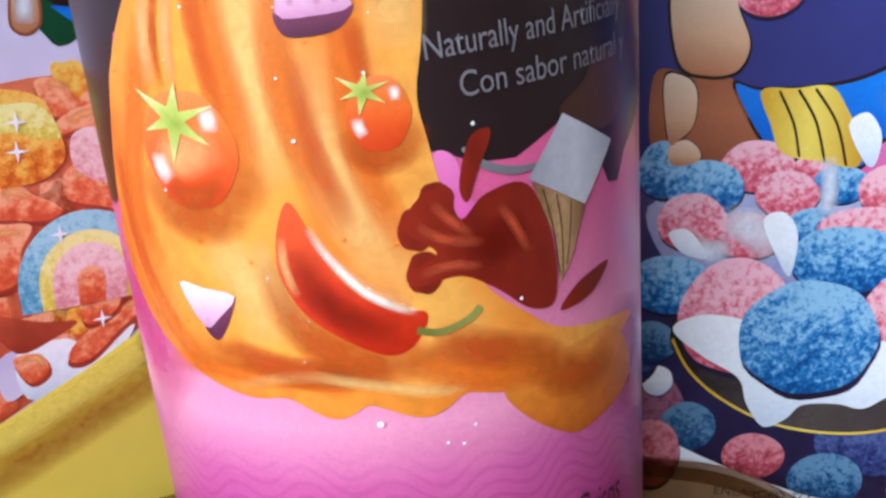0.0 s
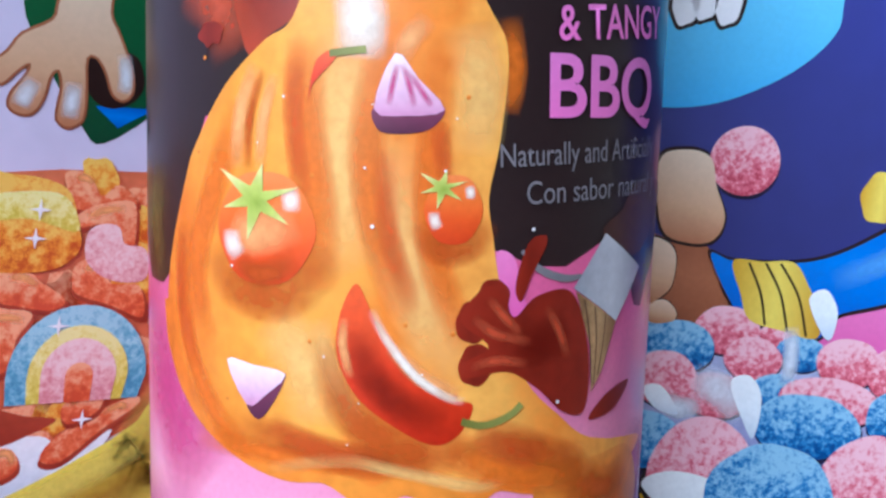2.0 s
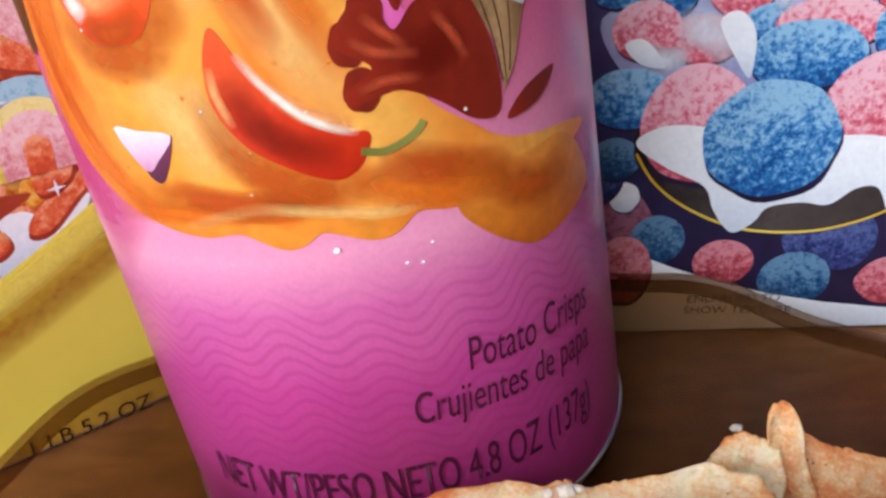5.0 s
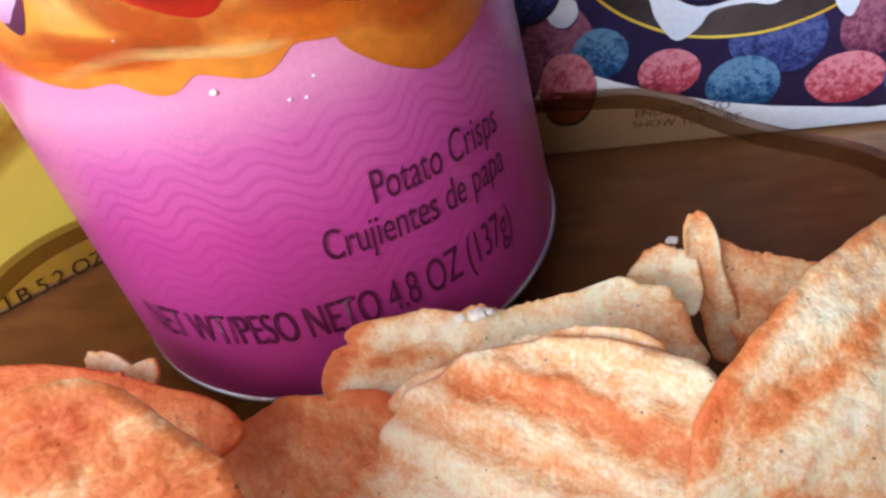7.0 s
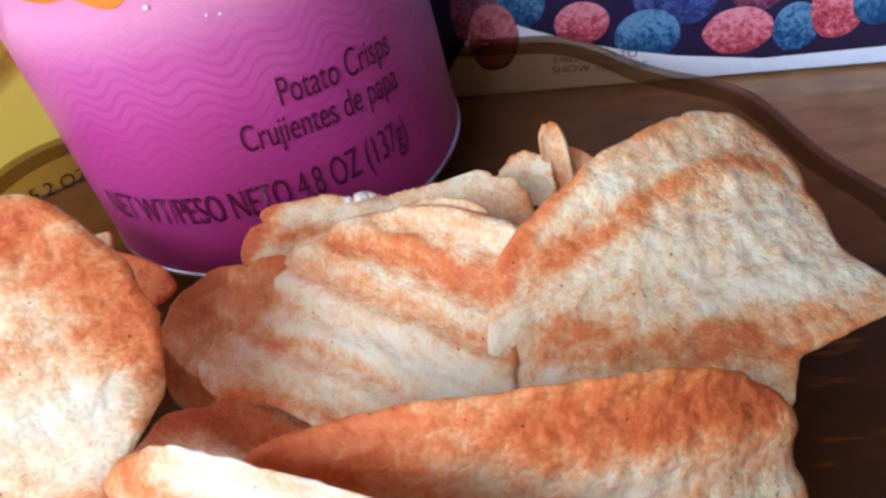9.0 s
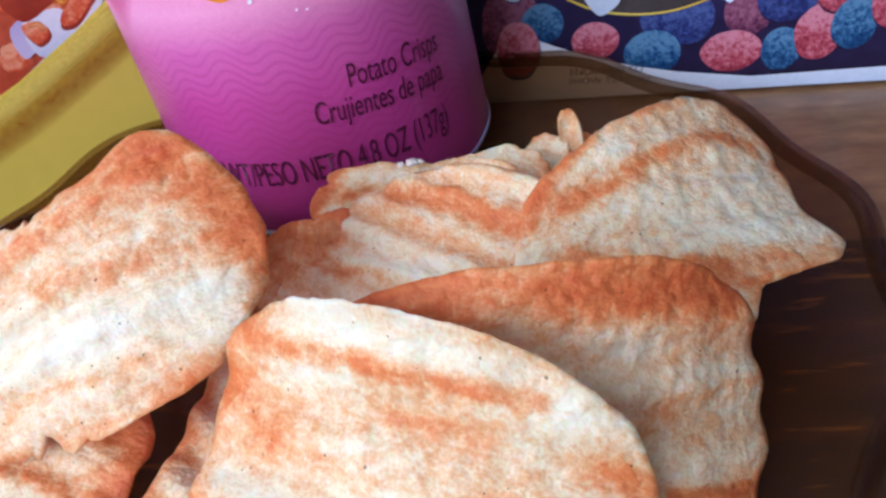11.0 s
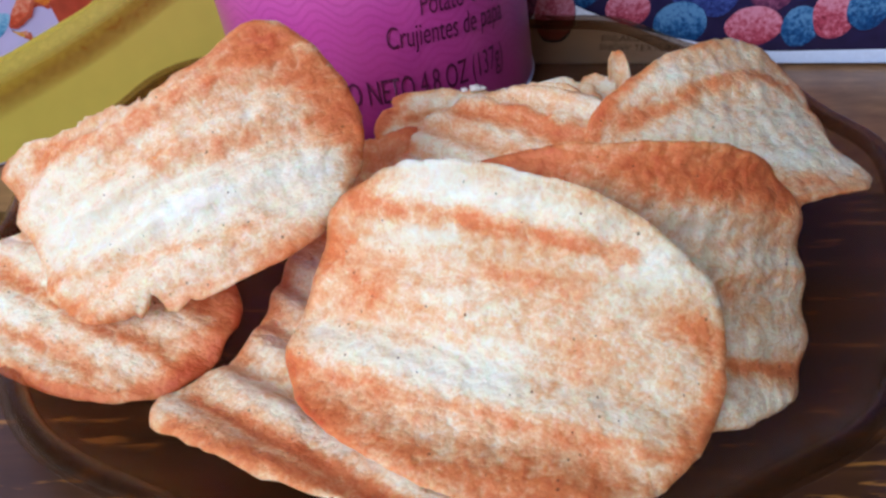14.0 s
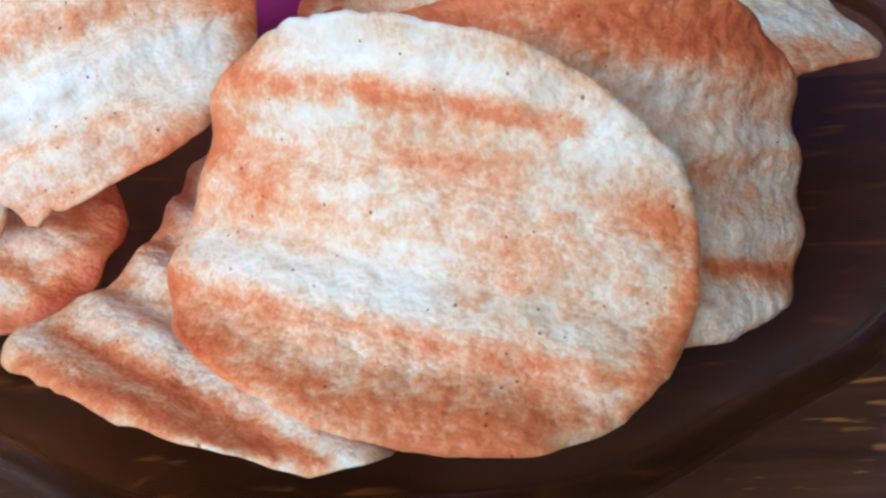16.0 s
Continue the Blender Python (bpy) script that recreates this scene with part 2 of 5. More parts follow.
M_CHIP, M_WOOD, M_GLASS, M_CAN = chip_mat(), wood_mat(), glass_mat(), can_mat()
M_GLASS_RIM = glass_mat("thick_amber_glass", (0.70, 0.61, 0.53, 1), 0.9, 0.04)
M_BLACK = ink("label_black", [(0.0, (44, 30, 31)), (1.0, (38, 29, 31))], rough=0.28, mottle=0.1)
M_TIN = plain_mat("tinplate", (176, 178, 190), 0.28, 0.12, 200.0, 1.0)
M_WALL = plain_mat("painted_wall", (226, 220, 210), 0.85, 0.06, 6.0)
M_CEIL = plain_mat("ceiling_paint", (226, 224, 220), 0.9, 0.04, 5.0)
M_FLOOR = plain_mat("floor_boards", (120, 88, 60), 0.6, 0.25, 9.0)
M_FRAME = plain_mat("white_frame", (226, 226, 222), 0.5, 0.04, 30.0)
M_DARKINK = ink("dark_ink", [(0.0, (78, 24, 52)), (1.0, (84, 28, 56))], mottle=0.05)
M_PINKINK = ink("pink_ink", [(0.0, (238, 120, 196)), (1.0, (226, 128, 200))], mottle=0.06)
M_GREYINK = ink("grey_ink", [(0.0, (122, 116, 122)), (1.0, (130, 124, 130))], mottle=0.08)
M_DOUGH = ink("crisp_ink", [(0.0, (230, 116, 30)), (0.12, (238, 146, 48)), (0.32, (242, 166, 64)), (0.45, (236, 132, 42)), (0.6, (244, 176, 80)), (0.72, (238, 140, 50)), (0.86, (243, 172, 78)), (1.0, (234, 128, 38))], "u", mottle=0.14, scale=500)
M_DOUGH_DARK = ink("crisp_shade_ink", [(0.0, (196, 96, 26)), (0.6, (222, 128, 40)), (1.0, (236, 150, 60))], "v", mottle=0.2, scale=500)
M_DOUGH_RIM = ink("crisp_rim_ink", [(0.0, (226, 112, 28)), (0.5, (240, 150, 52)), (1.0, (234, 122, 34))], "u", mottle=0.25, scale=400)
M_DOUGH_PALE = ink("crisp_gleam_ink", [(0.0, (250, 196, 96)), (0.5, (253, 222, 148)), (1.0, (250, 196, 100))], "u", mottle=0.2, scale=400)
M_TOMATO = ink("tomato_ink", [(0.0, (208, 62, 18)), (0.35, (228, 84, 26)), (0.7, (238, 116, 44)), (1.0, (240, 134, 70))], "v", mottle=0.08)
M_SHADOW = ink("orange_shade_ink", [(0.0, (206, 100, 26)), (1.0, (224, 120, 34))], "v", mottle=0.1)
M_LEAF = ink("leaf_ink", [(0.0, (150, 168, 62)), (0.45, (190, 198, 96)), (1.0, (232, 222, 150))], "r", mottle=0.15)
M_STEM = ink("stem_ink", [(0.0, (112, 112, 48)), (1.0, (150, 150, 76))], "u", mottle=0.1)
M_CHILI = ink("chilli_ink", [(0.0, (184, 36, 10)), (0.5, (216, 56, 20)), (1.0, (236, 92, 40))], "v", mottle=0.12)
M_CHILI_HI = ink("chilli_gleam_ink", [(0.0, (244, 150, 110)), (0.5, (252, 214, 190)), (1.0, (244, 140, 100))], "u", mottle=0.1)
M_SAUCE = ink("sauce_ink", [(0.0, (150, 40, 22)), (0.45, (122, 30, 16)), (1.0, (136, 38, 24))], "u", mottle=0.2, scale=400)
M_ONION = ink("onion_ink", [(0.0, (206, 140, 178)), (0.5, (232, 190, 212)), (1.0, (246, 226, 230))], "v", mottle=0.1)
M_ONION_DK = ink("onion_skin_ink", [(0.0, (82, 34, 60)), (1.0, (130, 60, 90))], "v", mottle=0.1)
M_STEEL = ink("ferrule_ink", [(0.0, (150, 150, 160)), (0.5, (206, 206, 214)), (1.0, (176, 176, 186))], "u", mottle=0.1)
M_BRISTLE = ink("bristle_ink", [(0.0, (120, 84, 52)), (0.5, (190, 150, 104)), (1.0, (140, 100, 64))], "u", mottle=0.3, scale=1500)
M_HANDLE = ink("brush_handle_ink", [(0.0, (74, 44, 34)), (1.0, (100, 62, 46))], "u", mottle=0.15)
M_WHITE = ink("white_ink", [(0.0, (244, 240, 246)), (1.0, (252, 250, 252))], mottle=0.04)
M_SPRAY_LIGHT = airbrush("light_spray_ink", (253, 212, 128), 0.6)
M_SPRAY_AMBER = airbrush("amber_spray_ink", (236, 118, 30), 0.8)
M_SPRAY_DARK = airbrush("dark_spray_ink", (198, 84, 22), 0.72)
M_SPRAY_WHITE = airbrush("white_spray_ink", (255, 246, 232), 0.85)
M_SPRAY_RED = airbrush("red_spray_ink", (110, 14, 6), 0.5)
M_SPRAY_BRICK = airbrush("brick_spray_ink", (206, 84, 52), 0.7)
M_SPRAY_GLOW = airbrush("glow_spray_ink", (252, 178, 110), 0.8)
M_SPRAY_EMBER = airbrush("ember_spray_ink", (222, 92, 34), 0.5)
M_SPRAY_OLIVE = airbrush("olive_sheen_spray", (112, 84, 44), 0.7)
M_SPLASH = ink("splash_ink", [(0.0, (176, 62, 36)), (0.6, (140, 44, 28)), (1.0, (96, 34, 26))], "v", mottle=0.3, scale=300)
M_SPRAY_OCHRE = airbrush("ochre_spray_ink", (176, 112, 26), 0.55)
M_SPRAY_LEMON = airbrush("lemon_spray_ink", (252, 232, 110), 0.6)
M_SPRAY_PINK = airbrush("pink_spray_ink", (208, 54, 128), 0.6)
M_SPRAY_NAVY = airbrush("navy_spray_ink", (22, 24, 70), 0.85)
M_SPRAY_SKY = airbrush("sky_spray_ink", (112, 184, 248), 0.6)
M_SPRAY_MILK = airbrush("milk_spray_ink", (236, 240, 250), 0.8)
M_CRUMB = plain_mat("crumb_dough", (232, 218, 200), 0.7, 0.15, 600.0)
M_CARD = plain_mat("grey_cardboard", (150, 130, 104), 0.85, 0.12, 200.0)

M_NAVY = ink("navy_ink", [(0.0, (40, 38, 84)), (0.4, (56, 58, 124)), (0.55, (60, 66, 148)), (1.0, (62, 70, 156))], "v", mottle=0.06, scale=120)
M_CYAN = ink("cyan_ink", [(0.0, (70, 168, 234)), (0.5, (120, 208, 248)), (1.0, (196, 236, 252))], "v", mottle=0.05)
M_SLEEVE = ink("blue_sleeve_ink", [(0.0, (24, 92, 196)), (0.5, (38, 126, 226)), (1.0, (26, 84, 186))], "v", mottle=0.08)
M_GOLD = ink("gold_ink", [(0.0, (214, 164, 38)), (0.5, (244, 218, 96)), (1.0, (206, 152, 40))], "u", mottle=0.06)
M_BROWN = ink("brown_ink", [(0.0, (140, 76, 48)), (0.6, (172, 104, 70)), (1.0, (158, 92, 62))], "v", mottle=0.08)
M_TAN = ink("tan_ink", [(0.0, (182, 116, 80)), (0.4, (216, 172, 136)), (1.0, (234, 208, 182))], "v", mottle=0.05)
M_LINE = ink("outline_ink", [(0.0, (40, 22, 20)), (1.0, (44, 26, 24))], mottle=0.05)
M_INKFAINT = ink("faint_ink", [(0.0, (92, 92, 112)), (1.0, (100, 100, 120))], mottle=0.2)
M_ROSE = ink("rose_ink", [(0.0, (226, 96, 170)), (1.0, (236, 130, 190))], mottle=0.05)
M_MILK = ink("milk_ink", [(0.0, (206, 216, 232)), (0.5, (240, 244, 250)), (1.0, (250, 250, 252))], "v", mottle=0.08)
M_MIST = ink("mist_ink", [(0.0, (150, 150, 196)), (1.0, (186, 190, 222))], "v", mottle=0.25, scale=300)
M_DEEP = ink("deep_ink", [(0.0, (36, 28, 54)), (0.5, (46, 38, 78)), (1.0, (70, 68, 122))], "v", mottle=0.3, scale=200)
M_BALL_P = crusted("pink_ball_ink", (190, 62, 84), (226, 112, 132), (246, 190, 202))
M_BALL_B = crusted("blue_ball_ink", (16, 72, 136), (44, 124, 190), (150, 196, 226))
# Q and C: darker copies of the pink and blue, for the lower balls
M_BALL_Q = crusted("dark_pink_ball_ink", (138, 42, 58), (184, 74, 88), (214, 136, 148))
M_BALL_C = crusted("dark_blue_ball_ink", (14, 50, 92), (36, 84, 128), (98, 138, 170))
M_BALL_D = crusted("dim_ball_ink", (78, 34, 62), (122, 62, 88), (158, 98, 120))
M_BALL_N = crusted("dusk_ball_ink", (30, 34, 80), (48, 60, 116), (84, 98, 150))
M_SPOON = ink("spoon_ink", [(0.0, (30, 24, 28)), (0.5, (84, 74, 72)), (1.0, (44, 36, 38))], "u", mottle=0.2)

M_LILAC = ink("lilac_ink", [(0.0, (220, 212, 234)), (0.5, (216, 204, 232)), (1.0, (196, 186, 224))], "v", mottle=0.08, scale=120)
M_YELLOW = ink("yellow_ink", [(0.0, (206, 190, 66)), (0.5, (228, 204, 82)), (1.0, (234, 212, 92))], "u", mottle=0.05, scale=120)
M_YELLOW_RIM = ink("yellow_rim_ink", [(0.0, (232, 210, 60)), (0.5, (250, 232, 96)), (1.0, (222, 192, 48))], "v", mottle=0.05)
M_FLAKE = crusted("orange_flake_ink", (212, 82, 46), (234, 110, 64), (250, 174, 130), 420.0)
M_FLAKE2 = crusted("amber_flake_ink", (206, 90, 26), (240, 148, 44), (250, 200, 92), 420.0)
M_FLAKE_DK = ink("flake_shade_ink", [(0.0, (196, 80, 48)), (1.0, (228, 122, 82))], "v", mottle=0.4, scale=300)
M_FLAKE_DEEP = ink("flake_deep_ink", [(0.0, (156, 52, 32)), (1.0, (194, 82, 52))], "v", mottle=0.3, scale=300)
M_SKYBLUE = crusted("pale_blue_ink", (84, 150, 184), (116, 180, 206), (170, 214, 228))
M_LEMON = crusted("lemon_ink", (220, 196, 70), (238, 220, 110), (248, 238, 160))
M_BLUSH = crusted("blush_ink", (224, 140, 146), (240, 178, 180), (250, 212, 212))
M_GREEN = ink("green_ink", [(0.0, (22, 70, 44)), (1.0, (30, 96, 52))], mottle=0.1)


# ---- building helpers ----
def finish(bm, name, materials, parent=None, label="", smooth=True):
    me = bpy.data.meshes.new(name)
    bm.normal_update()
    bm.to_mesh(me)
    bm.free()
    for m in materials if isinstance(materials, (list, tuple)) else [materials]:
        me.materials.append(m)
    if smooth:
        me.polygons.foreach_set("use_smooth", [True] * len(me.polygons))
    ob = new(name, me)
    if parent:
        ob.parent = parent
    if label:
        tagged(ob, label)
    return ob


def part(name, bm, material, parent, label="", smooth=True):
    return finish(bm, name, material, parent, label, smooth)


def box_bm(x0, x1, y0, y1, z0, z1, bevel=0.0, segments=2):
    bm = bmesh.new()
    bmesh.ops.create_cube(bm, size=1.0)
    for v in bm.verts:
        v.co = Vector(((x0 + x1) / 2 + v.co.x * (x1 - x0), (y0 + y1) / 2 + v.co.y * (y1 - y0), (z0 + z1) / 2 + v.co.z * (z1 - z0)))
    if bevel:
        bmesh.ops.bevel(bm, geom=list(bm.edges), offset=bevel, segments=segments, affect="EDGES", profile=0.5)
    return bm


def lathe_bm(profile, steps=96, wave=None):
    """A turned body from (r, z) pairs; wave(angle, n) may shift each ring's (r, z)."""
    bm = bmesh.new()
    rings = []
    for n, (r, z) in enumerate(profile):
        ring = []
        for i in range(steps):
            a = 2 * math.pi * i / steps
            dr, dz = wave(a, n) if wave else (0, 0)
            ring.append(bm.verts.new(((r + dr) * math.cos(a), (r + dr) * math.sin(a), z + dz)))
        rings.append(ring)
    for p, q in zip(rings, rings[1:]):
        for i in range(steps):
            j = (i + 1) % steps
            bm.faces.new((p[i], p[j], q[j], q[i]))
    return bm


def smooth_loop(points, per=6):
    """A closed smooth outline through a few points."""
    out, n = [], len(points)
    for i in range(n):
        p0, p1, p2, p3 = (points[(i + k - 1) % n] for k in range(4))
        for s in range(per):
            t = s / per
            out.append(tuple(0.5 * (2 * b + (c - a) * t + (2 * a - 5 * b + 4 * c - d) * t * t + (3 * b - a - 3 * c + d) * t**3) for a, b, c, d in zip(p0, p1, p2, p3)))
    return out


def oval(x, z, a, b, lump=0.0, seed=0, n=36, turn=0.0):
    rnd = random.Random(seed)
    f = [(rnd.uniform(0, 6.28), rnd.randint(2, 7)) for _ in range(4)]
    out = []
    for i in range(n):
        t = 2 * math.pi * i / n
        k = 1 + lump * sum(math.sin(m * t + p) for p, m in f) / 4
        u, w = a * k * math.cos(t), b * k * math.sin(t)
        out.append((x + u * math.cos(turn) - w * math.sin(turn), z + u * math.sin(turn) + w * math.cos(turn)))
    return out


def ribbon(points, width, per=8, taper=0.0):
    """A closed outline of a stroke along a few points."""
    n = len(points)
    path = []
    for i in range(n - 1):
        p0, p1, p2, p3 = points[max(i - 1, 0)], points[i], points[i + 1], points[min(i + 2, n - 1)]
        for s in range(per):
            t = s / per
            path.append(tuple(0.5 * (2 * b + (c - a) * t + (2 * a - 5 * b + 4 * c - d) * t * t + (3 * b - a - 3 * c + d) * t**3) for a, b, c, d in zip(p0, p1, p2, p3)))
    path.append(points[-1])
    left, right = [], []
    for i, (x, y) in enumerate(path):
        (xa, ya), (xb, yb) = path[max(i - 1, 0)], path[min(i + 1, len(path) - 1)]
        d = math.hypot(xb - xa, yb - ya) or 1
        w = width / 2 * (1 - taper * abs(2 * i / (len(path) - 1) - 1) ** 2)
        left.append((x - (yb - ya) / d * w, y + (xb - xa) / d * w))
        right.append((x + (yb - ya) / d * w, y - (xb - xa) / d * w))
    return left + right[::-1]


LIFT = 0.00006


def lay(bm, where, layer):
    """Lay a flat shape (x, y in millimetres) on the can's wall, or on a box's face."""
    uv = bm.loops.layers.uv.get("UVMap") or bm.loops.layers.uv.new("UVMap")
    xs, ys = [v.co.x for v in bm.verts], [v.co.y for v in bm.verts]
    x0, y0, w, h = min(xs), min(ys), (max(xs) - min(xs)) or 1, (max(ys) - min(ys)) or 1
    if where == "can":
        for k in range(int(x0) - 1, int(x0 + w) + 2):
            bmesh.ops.bisect_plane(bm, geom=bm.verts[:] + bm.edges[:] + bm.faces[:], plane_co=(k, 0, 0), plane_no=(1, 0, 0), dist=1e-6)
    for f in bm.faces:
        for l in f.loops:
            l[uv].uv = ((l.vert.co.x - x0) / w, (l.vert.co.y - y0) / h)
    for v in bm.verts:
        if where == "can":
            a, r = v.co.x / 1000 / CAN_R, CAN_R + layer * LIFT
            v.co = Vector((r * math.sin(a), -r * math.cos(a), v.co.y / 1000))
        else:
            v.co = Vector((v.co.x / 1000, -layer * LIFT, v.co.y / 1000))


def printed(name, outline, material, parent, layer=1, where="can"):
    """A printed shape as a thin film of ink on its parent's face."""
    bm = bmesh.new()
    face = bm.faces.new([bm.verts.new((x, y, 0)) for x, y in outline])
    if sum(a[0] * b[1] - b[0] * a[1] for a, b in zip(outline, outline[1:] + outline[:1])) < 0:
        face.normal_flip()
    face.normal_update()
    bmesh.ops.triangulate(bm, faces=bm.faces[:])
    lay(bm, where, layer)
    return part(name, bm, material, parent)


def sprayed(name, points, width, material, parent, layer=5, where="can"):
    """A soft stroke along a few points, fading out to both sides and ends."""
    edge = ribbon(points, width, 8)
    n = len(edge) // 2
    left, right = edge[:n], edge[n:][::-1]
    bm = bmesh.new()
    uv = bm.loops.layers.uv.new("UVMap")
    a, b = [bm.verts.new((x, y, 0)) for x, y in left], [bm.verts.new((x, y, 0)) for x, y in right]
    for i in range(n - 1):
        f = bm.faces.new((a[i], b[i], b[i + 1], a[i + 1]))
        for l, q in zip(f.loops, ((i, 1), (i, 0), (i + 1, 0), (i + 1, 1))):
            l[uv].uv = (q[0] / (n - 1), q[1])
    if where == "can":
        xs = [v.co.x for v in bm.verts]
        for k in range(int(min(xs)) - 1, int(max(xs)) + 2):
            bmesh.ops.bisect_plane(bm, geom=bm.verts[:] + bm.edges[:] + bm.faces[:], plane_co=(k, 0, 0), plane_no=(1, 0, 0), dist=1e-6)
    for v in bm.verts:
        if where == "can":
            t, q = v.co.x / 1000 / CAN_R, CAN_R + layer * LIFT
            v.co = Vector((q * math.sin(t), -q * math.cos(t), v.co.y / 1000))
        else:
            v.co = Vector((v.co.x / 1000, -layer * LIFT, v.co.y / 1000))
    return part(name, bm, material, parent)


def lettered(name, text, start, end, height, material, parent, layer=6, where="can", bold=0.0):
    """A line of lettering between two points (millimetres), of the given letter height."""
    cu = bpy.data.curves.new("lettering", "FONT")
    cu.body, cu.size, cu.offset = text, 1.0, bold
    ob = new("lettering", cu)
    dg = bpy.context.evaluated_depsgraph_get()
    me = bpy.data.meshes.new_from_object(ob.evaluated_get(dg))
    bpy.data.objects.remove(ob)
    bm = bmesh.new()
    bm.from_mesh(me)
    bpy.data.meshes.remove(me)
    xs = [v.co.x for v in bm.verts]
    x0, w = min(xs), max(xs) - min(xs)
    length, turn = math.hypot(end[0] - start[0], end[1] - start[1]), math.atan2(end[1] - start[1], end[0] - start[0])
    for v in bm.verts:
        u, q = (v.co.x - x0) / w * length, v.co.y / 0.7 * height
        v.co = Vector((start[0] + u * math.cos(turn) - q * math.sin(turn), start[1] + u * math.sin(turn) + q * math.cos(turn), 0))
    bmesh.ops.triangulate(bm, faces=bm.faces[:])
    lay(bm, where, layer)
    return part(name, bm, material, parent)


# ---- the room round the table ----
def room():
    x0, x1, y0, y1, z0, z1, th = -1.6, 1.8, WINDOW_Y, 1.6, -0.75, 1.75, 0.12
    tagged(finish(box_bm(x0 - th, x1 + th, y0 - th, y1 + th, z0 - 0.1, z0), "floor", M_FLOOR), "brown wooden floor of the room", "floor", kind="structure")
    tagged(finish(box_bm(x0 - th, x1 + th, y0 - th, y1 + th, z1, z1 + 0.1), "ceiling", M_CEIL), "plain white painted ceiling", "ceiling", kind="structure")
    for name, b in (("wall_north", (x0 - th, x1 + th, y1, y1 + th)), ("wall_west", (x0 - th, x0, y0, y1)), ("wall_east", (x1, x1 + th, y0, y1))):
        tagged(finish(box_bm(*b, z0, z1), name, M_WALL), "plain warm white painted wall", "wall", kind="structure")
    xa, xb, za, zb = WINDOW_X - WINDOW_W / 2, WINDOW_X + WINDOW_W / 2, WINDOW_Z - WINDOW_H / 2, WINDOW_Z + WINDOW_H / 2
    south = bmesh.new()
    for a, b, c, d in ((x0 - th, x1 + th, z0, za), (x0 - th, x1 + th, zb, z1), (x0 - th, xa, za, zb), (xb, x1 + th, za, zb)):
        piece = box_bm(a, b, y0 - th, y0, c, d)
        tmp = bpy.data.meshes.new("piece")
        piece.to_mesh(tmp)
        piece.free()
        south.from_mesh(tmp)
        bpy.data.meshes.remove(tmp)
    tagged(finish(south, "wall_south", M_WALL), "warm white painted wall with a window opening", "wall", kind="structure")
    win = tagged(new("window_1"), "white framed window letting in daylight", "window", kind="structure")
    for name, b in (("window_sill", (xa, xb, y0 - th, y0 + 0.05, za + 0.003, za + 0.025)), ("window_frame", (xa, xa + 0.04, y0 - 0.1, y0 - 0.06, za + 0.025, zb)), ("window_frame", (xb - 0.04, xb, y0 - 0.1, y0 - 0.06, za + 0.025, zb)), ("window_frame", (xa + 0.04, xb - 0.04, y0 - 0.1, y0 - 0.06, zb - 0.04, zb))):
        part(name, box_bm(*b, 0.004), M_FRAME, win)


def table():
    t = tagged(new("table"), "dark oiled oak table with pale grain flecks", "table")
    part("tabletop", box_bm(-0.62, 0.75, -0.55, 0.62, -0.032, 0.0, 0.004), M_WOOD, t)
    for x in (-0.56, 0.69):
        for y in (-0.49, 0.56):
            part("leg", box_bm(x - 0.03, x + 0.03, y - 0.03, y + 0.03, -0.75, -0.032, 0.003), M_WOOD, t)


room()
table()

# ---- glass plate ----
PLATE = (0.002, 0.088)


def plate():
    prof = [(0.0005, 0.0090), (0.030, 0.0090), (0.046, 0.0096), (0.058, 0.0108), (0.078, 0.0112), (0.086, 0.0126), (0.0915, 0.0150), (0.0938, 0.0166), (0.0950, 0.0168),
            (0.0956, 0.0158), (0.0940, 0.0132), (0.0890, 0.0095), (0.080, 0.0072), (0.060, 0.0062), (0.052, 0.0040), (0.050, 0.0003), (0.046, 0.0002), (0.044, 0.0044), (0.0005, 0.0050)]

    def wave(a, n):
        k = max(0.0, min(1.0, (prof[n][0] - 0.080) / 0.013))
        return 0.0012 * k * math.sin(13 * a), 0.0007 * k * math.sin(13 * a + 0.8)

    dish = tagged(new("glass_plate"), "smoky amber glass plate with a wavy rim, holding crisps", "plate")
    part("bowl", lathe_bm(prof, 208, wave), M_GLASS, dish)
    bead = [(0.0944 + 0.0024 * math.cos(2 * math.pi * i / 12), 0.0163 + 0.0021 * math.sin(2 * math.pi * i / 12)) for i in range(13)]
    part("rim", lathe_bm(bead, 208, lambda a, n: (0.0012 * math.sin(13 * a), 0.0007 * math.sin(13 * a + 0.8))), M_GLASS_RIM, dish, "thick dark rolled rim")
    dish.location = (*PLATE, 0)



plate()

# ---- can ----
CAN_R, CAN_H = 0.0378, 0.232
CAN_Z = 0.0355
CAN_POSE = Matrix.Translation((0, 0, -0.0185)) @ pose(0, 0, 0, 0, -6.5, 0) @ Matrix.Translation((-0.0103, 0.1394, 0.0))


